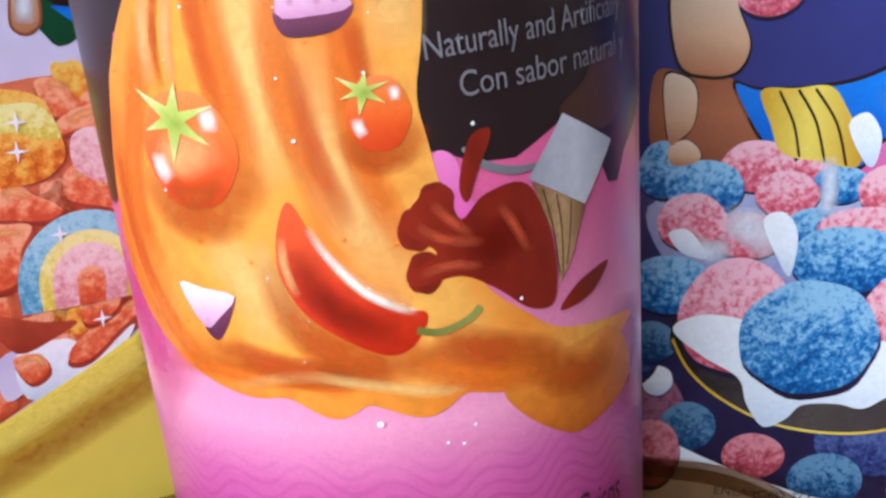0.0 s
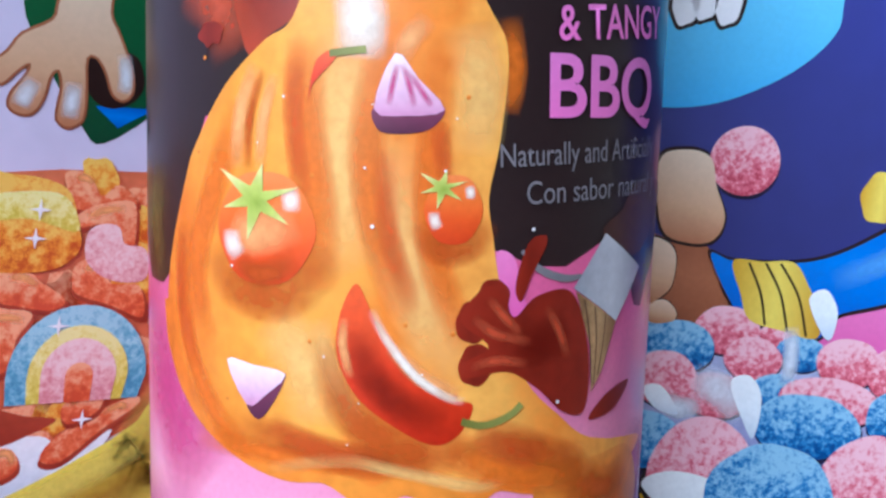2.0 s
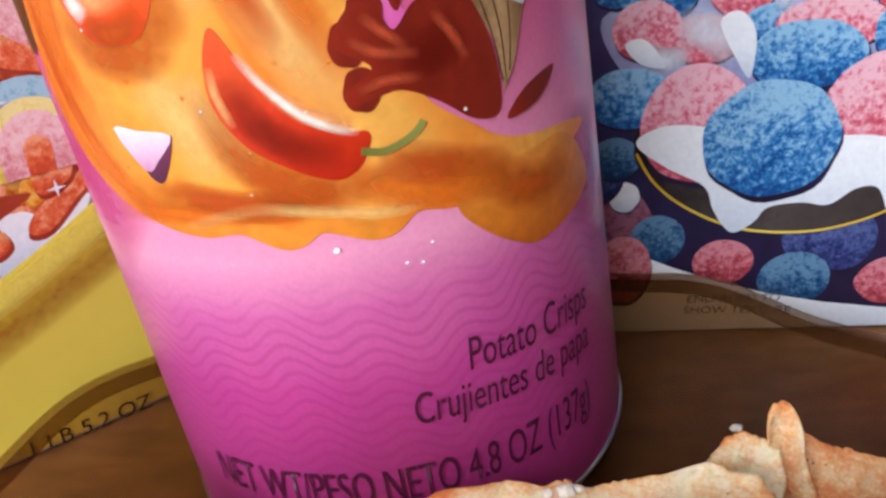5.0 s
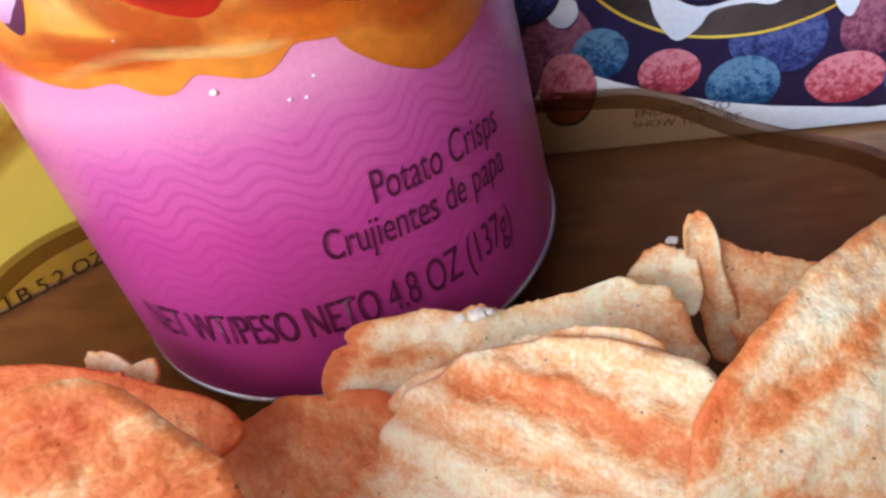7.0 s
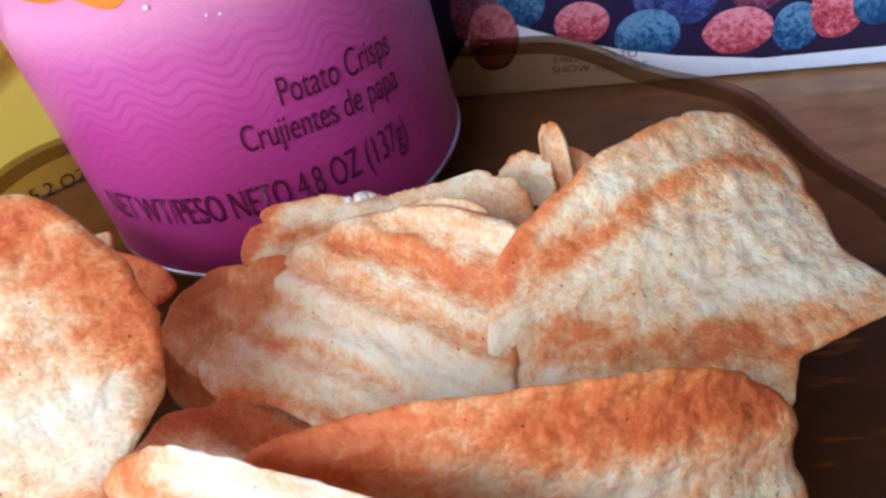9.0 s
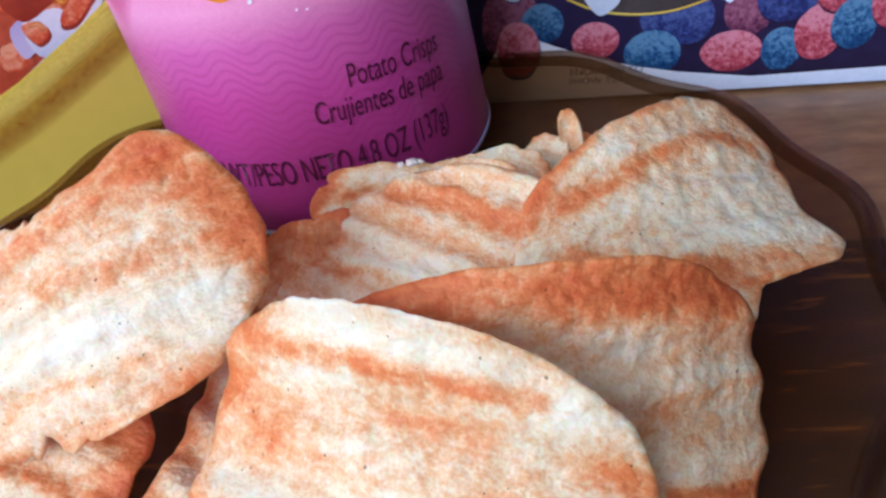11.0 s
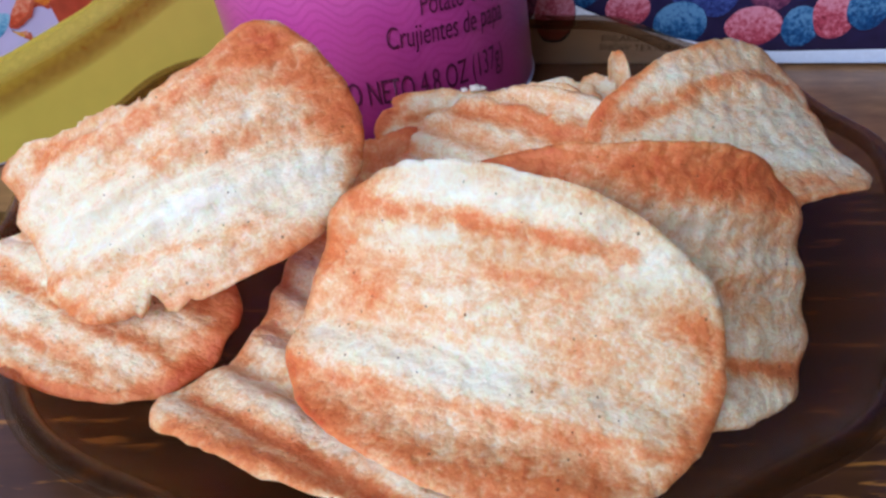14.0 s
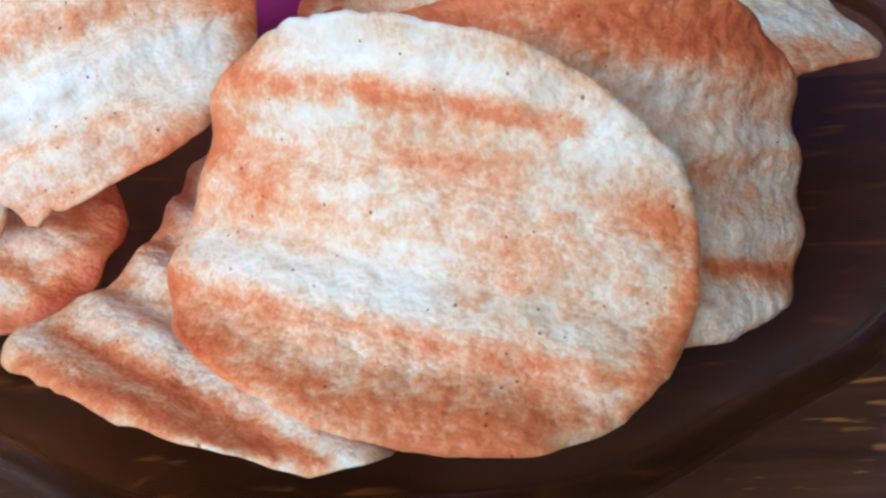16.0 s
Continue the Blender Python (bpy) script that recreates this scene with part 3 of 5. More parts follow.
def crisp_can():
    """A tall round can; its own z runs on from below the table so that heights on the label are counted from there."""
    can = tagged(new("crisp_can"), "tall pink and black cardboard crisp can, standing on the plate", "can")
    bm = bmesh.new()
    steps, zs = 160, [0.0367, 0.05, 0.07, 0.09, 0.112, 0.13, 0.16, 0.2, CAN_Z + CAN_H - 0.004]
    uv = bm.loops.layers.uv.new("UVMap")
    rings = [[bm.verts.new((CAN_R * math.sin(2 * math.pi * i / steps - math.pi), -CAN_R * math.cos(2 * math.pi * i / steps - math.pi), z)) for i in range(steps + 1)] for z in zs]
    for p, q, za, zb in zip(rings, rings[1:], zs, zs[1:]):
        for i in range(steps):
            f = bm.faces.new((p[i], p[i + 1], q[i + 1], q[i]))
            for l, (k, z) in zip(f.loops, ((i, za), (i + 1, za), (i + 1, zb), (i, zb))):
                l[uv].uv = (1000 * CAN_R * (2 * math.pi * k / steps - math.pi), 1000 * (z - CAN_Z))
    label = part("label", bm, M_CAN, can, "pink label with wavy pinstripes")
    r, z = CAN_R, CAN_Z
    part("bottom_rim", lathe_bm([(0.0005, z + 0.004), (r - 0.0016, z + 0.004), (r - 0.0012, z + 0.0002), (r - 0.0003, z), (r + 0.0002, z + 0.0002), (r + 0.0004, z + 0.0006), (r + 0.0002, z + 0.0011), (r - 0.0001, z + 0.0013)], 128), M_TIN, can, "thin bare metal rim")
    top = z + CAN_H
    part("lid", lathe_bm([(r, top - 0.004), (r + 0.0008, top - 0.003), (r + 0.0008, top + 0.004), (r, top + 0.005), (0.0005, top + 0.005)], 128), M_FRAME, can, "translucent white plastic lid")
    # black field with its dripping lower edge
    half = 1000 * CAN_R * math.pi
    lower = [(-half, 122), (-80, 124), (-62, 116), (-52, 121)] + [(-48.5, 118.7), (-42.6, 112.3), (-36.8, 112.4), (-33.1, 115.1), (-31.8, 121.7)] + [(-26, 134), (0, 134), (7, 126)] + [(9.8, 119.8), (12.3, 119.1), (15.4, 117.7), (20.4, 117.4), (26.1, 120.0)] + [(33, 116), (36, 111), (38.5, 110.5), (41, 114), (50, 119), (64, 114), (80, 122), (half, 122)]
    outline = lower + [(half, 262), (-half, 262)]
    printed("black_field", outline, M_BLACK, label, 1)
    # the big printed crisp
    body = [(-30.0, 126.4), (-34.9, 112.1), (-32.6, 101.1), (-25.0, 95.7), (-16.2, 92.0), (-9.2, 92.1), (-3.3, 89.3), (1.0, 91.2), (7.4, 88.7), (11.9, 91.0), (17.0, 89.6), (27.0, 88.6), (38.6, 89.8), (41.2, 91.8), (26.5, 95.0), (20.3, 99.1), (15.3, 103.9), (12.5, 111.2), (11.1, 116.6), (10.3, 121.0)] + [(9.6, 125.7), (10.7, 132.1), (11.3, 141.6), (9.1, 146.3)] + [(2, 156), (-8, 156)] + [(-13.2, 145.1), (-16.8, 142.6), (-22.5, 137.6), (-27.6, 130.9), (-31.8, 121.7)][:-1]
    printed("crisp_picture", smooth_loop(body, 4), M_DOUGH, label, 2)
    printed("crisp_edge", ribbon([(-34.8, 110.6), (-33.4, 104.8), (-27.8, 98.2), (-20.2, 94.2), (-13.7, 92.6), (-8.4, 92.8), (-3.2, 90.3), (1.1, 91.9), (7.5, 89.6), (12.0, 91.8), (17.1, 90.8), (25.1, 90.5)], 2.6), M_DOUGH_RIM, label, 2.12)
    printed("crisp_curl", smooth_loop([(17.0, 89.6), (19.7, 92.6), (27.3, 92.4), (36.8, 91.4), (41.5, 82.6), (29.8, 79.7), (24.3, 81.6), (19.2, 85.9)]), M_DOUGH_DARK, label, 2.2)
    for k, (pts, w, m) in enumerate((
        ([(-5.3, 146.3), (-6.8, 139.6), (-7.6, 130.9), (-6.8, 122.0), (-4.7, 117.0)], 9.0, M_SPRAY_LIGHT), ([(-1.3, 133.0), (-1.8, 126.7), (0.1, 117.8), (3.8, 110.0), (8.0, 103.9)], 8.0, M_SPRAY_LIGHT), ([(6.5, 145.0), (8.1, 138.3), (7.7, 130.1)], 7.0, M_SPRAY_LIGHT),
        ([(-19.9, 135.7), (-24.4, 125.7), (-27.7, 115.8), (-25.5, 105.5)], 5.0, M_SPRAY_AMBER), ([(-11.8, 143.2), (-11.6, 133.3), (-10.1, 123.2), (-10.0, 114.1)], 6.0, M_SPRAY_AMBER), ([(-1.6, 145.2), (-4.2, 134.7), (-4.0, 126.0), (-2.2, 119.0), (0.5, 111.3)], 5.0, M_SPRAY_AMBER),
        ([(4.0, 143.6), (3.1, 133.7), (2.8, 123.6), (4.3, 115.9), (7.9, 108.0)], 4.5, M_SPRAY_AMBER), ([(-28.8, 125.4), (-30.8, 115.4), (-28.9, 104.9), (-23.4, 97.3), (-17.2, 93.5)], 4.0, M_SPRAY_AMBER), ([(-16.5, 110.8), (-11.3, 106.0), (-9.8, 98.0)], 8.0, M_SPRAY_LIGHT),
        ([(-9.6, 111.5), (-7.8, 105.0), (-4.4, 98.5)], 3.0, M_SPRAY_LIGHT), ([(-27.8, 94.2), (-15.6, 94.5), (-6.9, 94.2), (-0.3, 93.5)], 3.5, M_SPRAY_AMBER), ([(-22.4, 97.5), (-12.6, 96.3), (-4.3, 94.7), (3.6, 94.9)], 4.5, M_SPRAY_DARK),
        ([(-16.2, 92.4), (-6.7, 94.6), (1.2, 93.4), (9.8, 91.4), (14.3, 93.0)], 2.0, M_SPRAY_LIGHT), ([(8.5, 98.3), (16.0, 95.2), (25.2, 91.6)], 6.0, M_SPRAY_DARK), ([(19.9, 94.1), (25.0, 89.4), (30.4, 87.3), (36.5, 88.2)], 7.0, M_SPRAY_DARK), ([(5.7, 97.4), (9.4, 94.5), (18.0, 91.6), (25.1, 90.9)], 5.0, M_SPRAY_AMBER))):
        sprayed("crisp_shading", pts, w, m, label, 2.3 + 0.09 * k)
    # tomatoes
    for at, leaf, small in (([(-16.8, 121.2), (-10.6, 121.5), (-16.7, 114.7)], [(-17.8, 124.6)][0], False), ([(5.5, 124.2), (8.6, 124.2), (5.6, 120.3)], [(4.1, 126.7)][0], True)):
        (x, z), (xa, _), (_, zb) = at
        a, b = 1.07 * (xa - x), 1.03 * (z - zb)
        sprayed("tomato_shade", [(x - 1.1 * a, z - 0.3 * b), (x - 0.5 * a, z - 1.05 * b), (x + 0.5 * a, z - 1.05 * b), (x + 1.2 * a, z - 0.2 * b)], 1.1 * b, M_SPRAY_DARK, label, 3.8)
        printed("tomato_picture", oval(x, z, a, b, 0.04, 3), M_TOMATO, label, 4)
        sprayed("tomato_gleam", [(x - 0.68 * a, z - 0.05 * b), (x - 0.66 * a, z - 0.3 * b), (x - 0.5 * a, z - 0.55 * b)], a * 0.45, M_SPRAY_WHITE, label, 5)
        sprayed("tomato_gleam", [(x + 0.5 * a, z + 0.7 * b), (x + 0.55 * a, z + 0.5 * b), (x + 0.55 * a, z + 0.3 * b)], a * 0.4, M_SPRAY_WHITE, label, 5)
        if not small:
            sprayed("tomato_glow", [(x - 0.7 * a, z + 0.1 * b), (x - 0.2 * a, z - 0.1 * b), (x + 0.7 * a, z + 0.2 * b)], b * 0.9, M_SPRAY_GLOW, label, 4.5)
        if not small:
            sprayed("tomato_depth", [(x - 0.6 * a, z - 0.6 * b), (x, z - 0.8 * b), (x + 0.7 * a, z - 0.5 * b)], b * 0.55, M_SPRAY_DARK, label, 4.6)
        star = []
        for i in range(12):
            q = math.pi * i / 6 + 0.35
            d = (1.0 if i % 2 == 0 else 0.3) * a * (0.92 + 0.14 * math.sin(5 * i))
            star.append((leaf[0] + d * math.cos(q), leaf[1] + 0.75 * d * math.sin(q)))
        printed("tomato_leaf", star, M_LEAF, label, 6)
    # onion wedges
    for pts, dark in (([(-1.5, 141.3), (1.1, 138.6), (4.1, 135.3), (-0.1, 134.5), (-3.7, 135.1)], [(-3.8, 135.2), (-0.1, 134.9), (4.1, 135.5), (2.5, 133.1), (-1.3, 132.5), (-3.3, 133.0)]), ([(-22.0, 105.0), (-18.1, 104.9), (-13.6, 104.3), (-16.4, 101.3), (-18.9, 99.9)], [(-13.6, 104.4), (-14.9, 101.2), (-17.2, 98.3), (-19.0, 100.1), (-16.4, 101.5)])):
        printed("onion_skin", smooth_loop(dark, 4), M_ONION_DK, label, 4)
        printed("onion_wedge", smooth_loop(pts, 3), M_ONION, label, 5)
    for line in ([(-1.2, 140.2), (-1.7, 137.9), (-2.1, 135.5)], [(-0.7, 140.2), (0.1, 137.9), (0.8, 135.4)], [(-0.2, 139.5), (1.6, 137.1), (2.7, 135.6)]):
        sprayed("onion_layer", line, 0.9, M_SPRAY_PINK, label, 5.5)
    # pepper with its stalk
    sprayed("chilli_shade", [(-8.2, 109.6), (-7.1, 103.0), (-3.0, 97.9), (3.6, 95.6), (9.0, 96.4)], 6.0, M_SPRAY_DARK, label, 3.8)
    printed("chilli_picture", smooth_loop([(-5.4, 115.5), (-7.2, 111.5), (-7.3, 106.9), (-5.0, 102.4), (-0.7, 99.0), (3.9, 96.8), (6.9, 97.9), (8.5, 101.4), (5.1, 102.3), (1.0, 105.0), (-2.0, 108.9), (-3.8, 113.0)]), M_CHILI, label, 4)
    sprayed("chilli_depth", [(-5.2, 110.5), (-3.7, 105.4), (0.2, 101.5), (5.6, 99.6)], 4.6, M_SPRAY_RED, label, 4.4)
    sprayed("chilli_gleam", [(-3.6, 112.7), (-1.7, 109.2), (1.7, 105.0), (5.0, 102.7), (7.6, 101.8)], 1.3, M_SPRAY_WHITE, label, 5)
    sprayed("chilli_gleam", [(-1.2, 108.6), (2.4, 104.8), (7.0, 102.6)], 2.4, M_SPRAY_GLOW, label, 4.9)
    printed("red_haze", smooth_loop([(-21.3, 150.7), (-11.0, 150.3), (-13.0, 145.3), (-16.5, 142.9), (-18.6, 140.9), (-20.0, 143.0)], 4), M_SPLASH, label, 1.5)
    sprayed("sauce_haze", [(-30.0, 150.0), (-24.0, 147.0), (-20.5, 141.0)], 9.0, M_SPRAY_BRICK, label, 1.6)
    # gloss highlight near the label's top, painted on in white
    sprayed("painted_gleam", [(-6.2, 149.8), (-5.3, 145.0), (-5.5, 140.4)], 6.5, M_SPRAY_WHITE, label, 3.6)
    # glossy light on the black field's left edge, painted on in olive
    sprayed("painted_sheen", [(-37.6, 128.7), (-39.1, 119.8), (-36.8, 112.1)], 6.0, M_SPRAY_OLIVE, label, 1.6)
    sprayed("crisp_flame", [(11.2, 146.0), (12.2, 140.0), (11.4, 135.0)], 3.4, M_SPRAY_AMBER, label, 1.9)
    sprayed("crisp_ember", [(8.6, 97.8), (13.8, 95.3), (18.1, 93.9)], 4.2, M_SPRAY_EMBER, label, 3.7)
    sprayed("crisp_ember", [(-16.0, 98.5), (-9.0, 95.6), (-1.0, 95.4)], 3.6, M_SPRAY_EMBER, label, 3.7)
    for pts, w in (([(-12.6, 143.0), (-13.0, 134.0), (-11.6, 124.0)], 3.0), ([(-2.4, 131.0), (-1.6, 121.0), (1.6, 112.5)], 3.2), ([(3.4, 134.0), (4.6, 127.0)], 2.6), ([(-30.8, 121.0), (-31.0, 111.0), (-27.4, 102.6)], 3.0)):
        sprayed("crisp_groove", pts, w, M_SPRAY_EMBER, label, 3.65)
    sprayed("chilli_gleam", [(-6.5, 111.7), (-6.7, 108.4), (-5.7, 104.4)], 1.4, M_SPRAY_GLOW, label, 5)
    printed("chilli_stalk", ribbon([(7.2, 99.5), (9.6, 98.9), (11.8, 99.3), (13.6, 100.1), (14.7, 101.1)], 0.9), M_STEM, label, 5)
    printed("chilli_picture", smooth_loop([(-10.4, 140.2), (-7.8, 141.7), (-8.4, 140.2), (-10.7, 137.7), (-11.3, 135.2)]), M_CHILI, label, 4)
    printed("chilli_stalk", ribbon([(-8.8, 141.1), (-6.5, 141.4), (-4.7, 141.6)], 0.8), M_STEM, label, 5)
    sprayed("red_streak", [(-17.9, 140.1), (-20.1, 134.4), (-20.7, 127.8)], 2.6, M_SPRAY_GLOW, label, 3.9)
    sprayed("red_streak", [(-16.9, 139.5), (-18.7, 133.8), (-19.0, 127.9)], 1.4, M_SPRAY_DARK, label, 4.0)
    sprayed("red_streak", [(-15.3, 138.9), (-16.9, 133.8), (-17.3, 128.0)], 2.0, M_SPRAY_GLOW, label, 3.9)
    sprayed("red_streak", [(2.1, 145.3), (0.0, 142.8), (-1.2, 140.4)], 3.0, M_SPRAY_GLOW, label, 3.9)
    sprayed("pink_shading", [(-48.7, 108.9), (-38.2, 101.5), (-30.3, 92.8), (-25.5, 88.1)], 18.0, M_SPRAY_PINK, label, 1.4)
    sprayed("pink_shading", [(42.9, 94.1), (40.6, 86.5), (39.5, 76.4)], 14.0, M_SPRAY_PINK, label, 1.4)
    sprayed("sauce_depth", [(13.7, 109.0), (17.2, 108.3), (21.3, 110.1)], 6.0, M_SPRAY_RED, label, 4.6)
    for q in [(8.2, 111.3), (10.5, 113.8), (8.7, 106.2)]:
        printed("sauce_lobe", oval(*q, 2.1, 2.5, 0.1, 2), M_SAUCE, label, 4.1)
    # brush and sauce
    printed("brush_handle", smooth_loop([(26.6, 121.2), (34.8, 117.9), (41.9, 121.2), (48.7, 126.4), (35.3, 127.6), (30.8, 124.1)], 4), M_HANDLE, label, 3)
    printed("sauce_blob", smooth_loop([(6.7, 111.5), (9.0, 115.0), (11.6, 115.2), (13.2, 111.7), (16.3, 114.1), (21.6, 114.1), (24.9, 106.5), (24.8, 99.3), (21.2, 99.2), (16.7, 102.9), (12.6, 105.2), (7.8, 104.7), (6.7, 106.2), (10.2, 108.3)]), M_SAUCE, label, 4.2)
    for line in ([(8.1, 111.9), (11.0, 109.8), (15.7, 108.6)], [(9.9, 114.1), (11.9, 111.9), (14.4, 109.5)], [(8.0, 105.9), (11.4, 106.6), (15.5, 105.9)], [(17.6, 112.7), (19.6, 109.8), (21.3, 106.0)]):
        sprayed("sauce_gleam", line, 1.5, M_SPRAY_BRICK, label, 4.7)
    printed("bristles", [(30.4, 109.7), (22.1, 114.3), (25.4, 106.4), (25.7, 101.1), (27.7, 103.6)], M_BRISTLE, label, 4.8)
    for line in ([(23.7, 113.1), (25.0, 107.9), (25.7, 102.3)], [(25.7, 112.1), (26.3, 107.6), (26.2, 101.8)], [(28.0, 110.9), (27.7, 107.2), (26.9, 103.1)]):
        printed("bristle_line", ribbon(line, 0.22), M_HANDLE, label, 4.9)
    printed("ferrule", [(27.1, 121.2), (36.5, 116.2), (30.4, 109.7), (21.7, 114.7)], M_STEEL, label, 5)
    printed("pink_gap", smooth_loop([(10.8, 119.4), (13.0, 118.8), (14.2, 114.8), (15.3, 111.7), (12.2, 111.9), (11.3, 115.9)], 4), M_ROSE, label, 2)
    printed("sauce_drop", smooth_loop([(17.0, 121.3), (14.8, 120.4), (13.3, 115.6), (14.1, 113.5), (15.4, 116.5), (17.2, 120.0)]), M_SAUCE, label, 4)
    printed("sauce_drop", smooth_loop([(35.1, 101.1), (31.3, 98.0), (25.6, 97.6), (29.1, 100.3)]), M_SAUCE, label, 4)
    printed("sauce_drop", oval(*[(-24.9, 143.5)][0], 1.8, 1.6, 0.3, 4), M_SAUCE, label, 4)
    printed("pan_edge", ribbon([(14.0, 119.5), (16.6, 117.2), (20.2, 116.0), (23.1, 116.1)], 1.0, taper=0.5), M_GREYINK, label, 3)
    rnd = random.Random(5)
    for x, z, r in [(*p, 0.42) for p in [(1.9, 88.2)]] + [(*p, 0.23) for p in [(9.5, 84.6), (11.4, 84.1), (13.0, 86.3), (15.3, 122.0), (19.9, 100.8), (-3.6, 122.1)]] + [(rnd.uniform(-22, 6), rnd.uniform(96, 140), rnd.uniform(0.09, 0.17)) for _ in range(11)]:
        printed("sparkle", oval(x, z, r, r, 0.2, 1, 10), M_WHITE, label, 6)
    for _ in range(26):
        printed("pepper_speck", oval(rnd.uniform(-28, 8), rnd.uniform(93, 142), 0.3, 0.26, 0.3, 2, 8), M_DOUGH_DARK, label, 3)
    # lettering
    lettered("lettering", "BBQ", *[(16.8, 135.1), (37.2, 136.0)], 7.2, M_PINKINK, label, bold=0.018)
    lettered("lettering", "& TANGY", *[(17.7, 143.8), (39.2, 146.2)], 4.0, M_PINKINK, label, bold=0.012)
    lettered("lettering", "Naturally and Artificially", *[(10.8, 129.1), (39.3, 130.9)], 2.7, M_GREYINK, label)
    lettered("lettering", "Con sabor natural y", *[(14.3, 124.9), (40.5, 126.3)], 2.7, M_GREYINK, label)
    lettered("lettering", "Potato Crisps", *[(14.7, 66.6), (36.6, 64.7)], 5.0, M_DARKINK, label)
    lettered("lettering", "Crujientes de papa", *[(6.3, 60.9), (36.1, 58.3)], 5.0, M_DARKINK, label)
    lettered("lettering", "NET WT/PESO NETO 4.8 OZ (137g)", *[(-26.3, 49.3), (34.7, 47.8)], 5.8, M_DARKINK, label)
    can.matrix_world = CAN_POSE


crisp_can()


# ---- cereal boxes ----
def carton(name, label, origin, yaw, s0, s1, height, depth, face_mat):
    box = tagged(new(name), label, "cereal box")
    body = part("carton", box_bm(s0 / 1000, s1 / 1000, 0.0, depth, 0.0, height, 0.0012), M_CARD, box, "folded cardboard body")
    printed("front_print", [(s0 + 1, 0.8), (s1 - 1, 0.8), (s1 - 1, height * 1000 - 1), (s0 + 1, height * 1000 - 1)], face_mat, body, 1, "face")
    box.matrix_world = pose(*origin, 0, 0, yaw)
    return body


def ball(x, z, a, b, kind, box, layer, seed):
    printed("ball_shade", oval(x + 0.03 * a, z - 0.08 * b, a * 1.01, b * 1.03, 0.05, seed), M_DEEP if kind != "m" else M_BALL_N, box, layer - 0.06, "face")
    printed("ball_picture", oval(x, z, a, b, 0.03, seed, 64), {"p": M_BALL_P, "b": M_BALL_B, "d": M_BALL_D, "n": M_BALL_N, "m": M_MILK, "q": M_BALL_Q, "c": M_BALL_C}[kind], box, layer, "face")


def blue_box():
    box = carton("cereal_box", "navy cereal box printed with blue and pink balls in milk", R_ORIGIN, R_YAW, -62, 136, 0.285, 0.06, M_NAVY)
    pr = lambda name, outline, m, layer: printed(name, outline, m, box, layer, "face")  # noqa: E731
    pr("sky_shape", smooth_loop([(-35.4, 125.3), (-23.2, 128.2), (-10.8, 135.7), (-3.4, 144.6), (-2.9, 153.5)] + [(0, 176), (-45, 178), (-50, 126)]), M_CYAN, 2)
    for p in [(-33.9, 146.3), (-30.2, 147.9), (-25.6, 147.5)]:
        pr("logo_shape", oval(*p, 3.4, 5.6, 0.1, 4), M_LINE, 3)
        pr("logo_shape", oval(*p, 2.6, 4.8, 0.1, 4), M_WHITE, 4)
    pr("rose_field", smooth_loop([(4.1, 83.0), (10.0, 89.3), (17.5, 92.2), (32.1, 96.8), (35.1, 82.8), (12.0, 79.4)]), M_ROSE, 2)
    pr("sleeve_outline", smooth_loop([(-20.9, 97.9), (-15.2, 97.3), (-3.1, 98.7), (5.2, 101.7), (14.4, 108.1), (27.4, 118.4), (33.9, 99.4), (17.8, 91.7), (7.9, 87.7), (4.3, 82.3), (-10.7, 84.7), (-15.1, 88.1)]), M_LINE, 3)
    pr("sleeve_shape", smooth_loop([(-20.2, 97.4), (-15.0, 96.7), (-2.9, 98.0), (5.3, 100.9), (14.6, 107.2), (27.7, 117.3), (33.2, 99.9), (17.4, 92.5), (7.6, 88.4), (4.1, 83.0), (-10.6, 85.4), (-14.7, 88.7)]), M_SLEEVE, 4)
    sprayed("sleeve_gleam", [(5.3, 95.2), (12.7, 99.3), (21.0, 104.6), (28.0, 110.3)], 6.0, M_SPRAY_SKY, box, 4.5, "face")
    pr("cuff_shape", smooth_loop([(-15.4, 96.7), (-12.7, 90.2), (-9.9, 85.1), (-3.2, 83.8), (4.3, 83.1), (4.4, 87.9), (0.8, 93.9), (-3.0, 98.1), (-9.3, 97.4)]), M_GOLD, 5)
    for line in ([(-12.1, 96.8), (-8.6, 90.8), (-6.6, 84.5)], [(-8.7, 97.2), (-4.6, 91.4), (-1.7, 83.6)], [(-5.6, 97.5), (-0.8, 91.3), (2.3, 83.3)]):
        pr("cuff_line", ribbon(line, 0.5), M_LINE, 6)
    pr("brown_shape", smooth_loop([(-35.4, 98.7), (-28.4, 99.1), (-20.7, 98.5), (-14.5, 87.5), (-18.5, 83.3), (-25.3, 81.7), (-33.7, 82.3)]), M_BROWN, 3)
    for o in ([(-33.9, 114.6), (-28.8, 117.7), (-23.6, 116.7), (-21.5, 111.2), (-18.7, 105.2), (-20.2, 100.3), (-25.4, 99.0), (-31.2, 101.4)], [(-33.4, 98.0), (-29.5, 98.6), (-27.1, 95.8), (-27.0, 89.8), (-29.2, 86.8), (-31.3, 86.2)], [(-31.1, 85.0), (-28.0, 86.7), (-25.2, 84.7), (-25.5, 82.5), (-30.1, 81.6)]):
        cx, cz = sum(p[0] for p in o) / len(o), sum(p[1] for p in o) / len(o)
        pr("shape_outline", smooth_loop([(cx + (x - cx) * 1.07, cz + (z - cz) * 1.07) for x, z in o]), M_LINE, 4)
        pr("tan_shape", smooth_loop(o), M_TAN, 5)
    pr("gold_button", oval(*[(12.1, 113.8)][0], 4.2, 5.4, 0.1, 3), M_GOLD, 3)
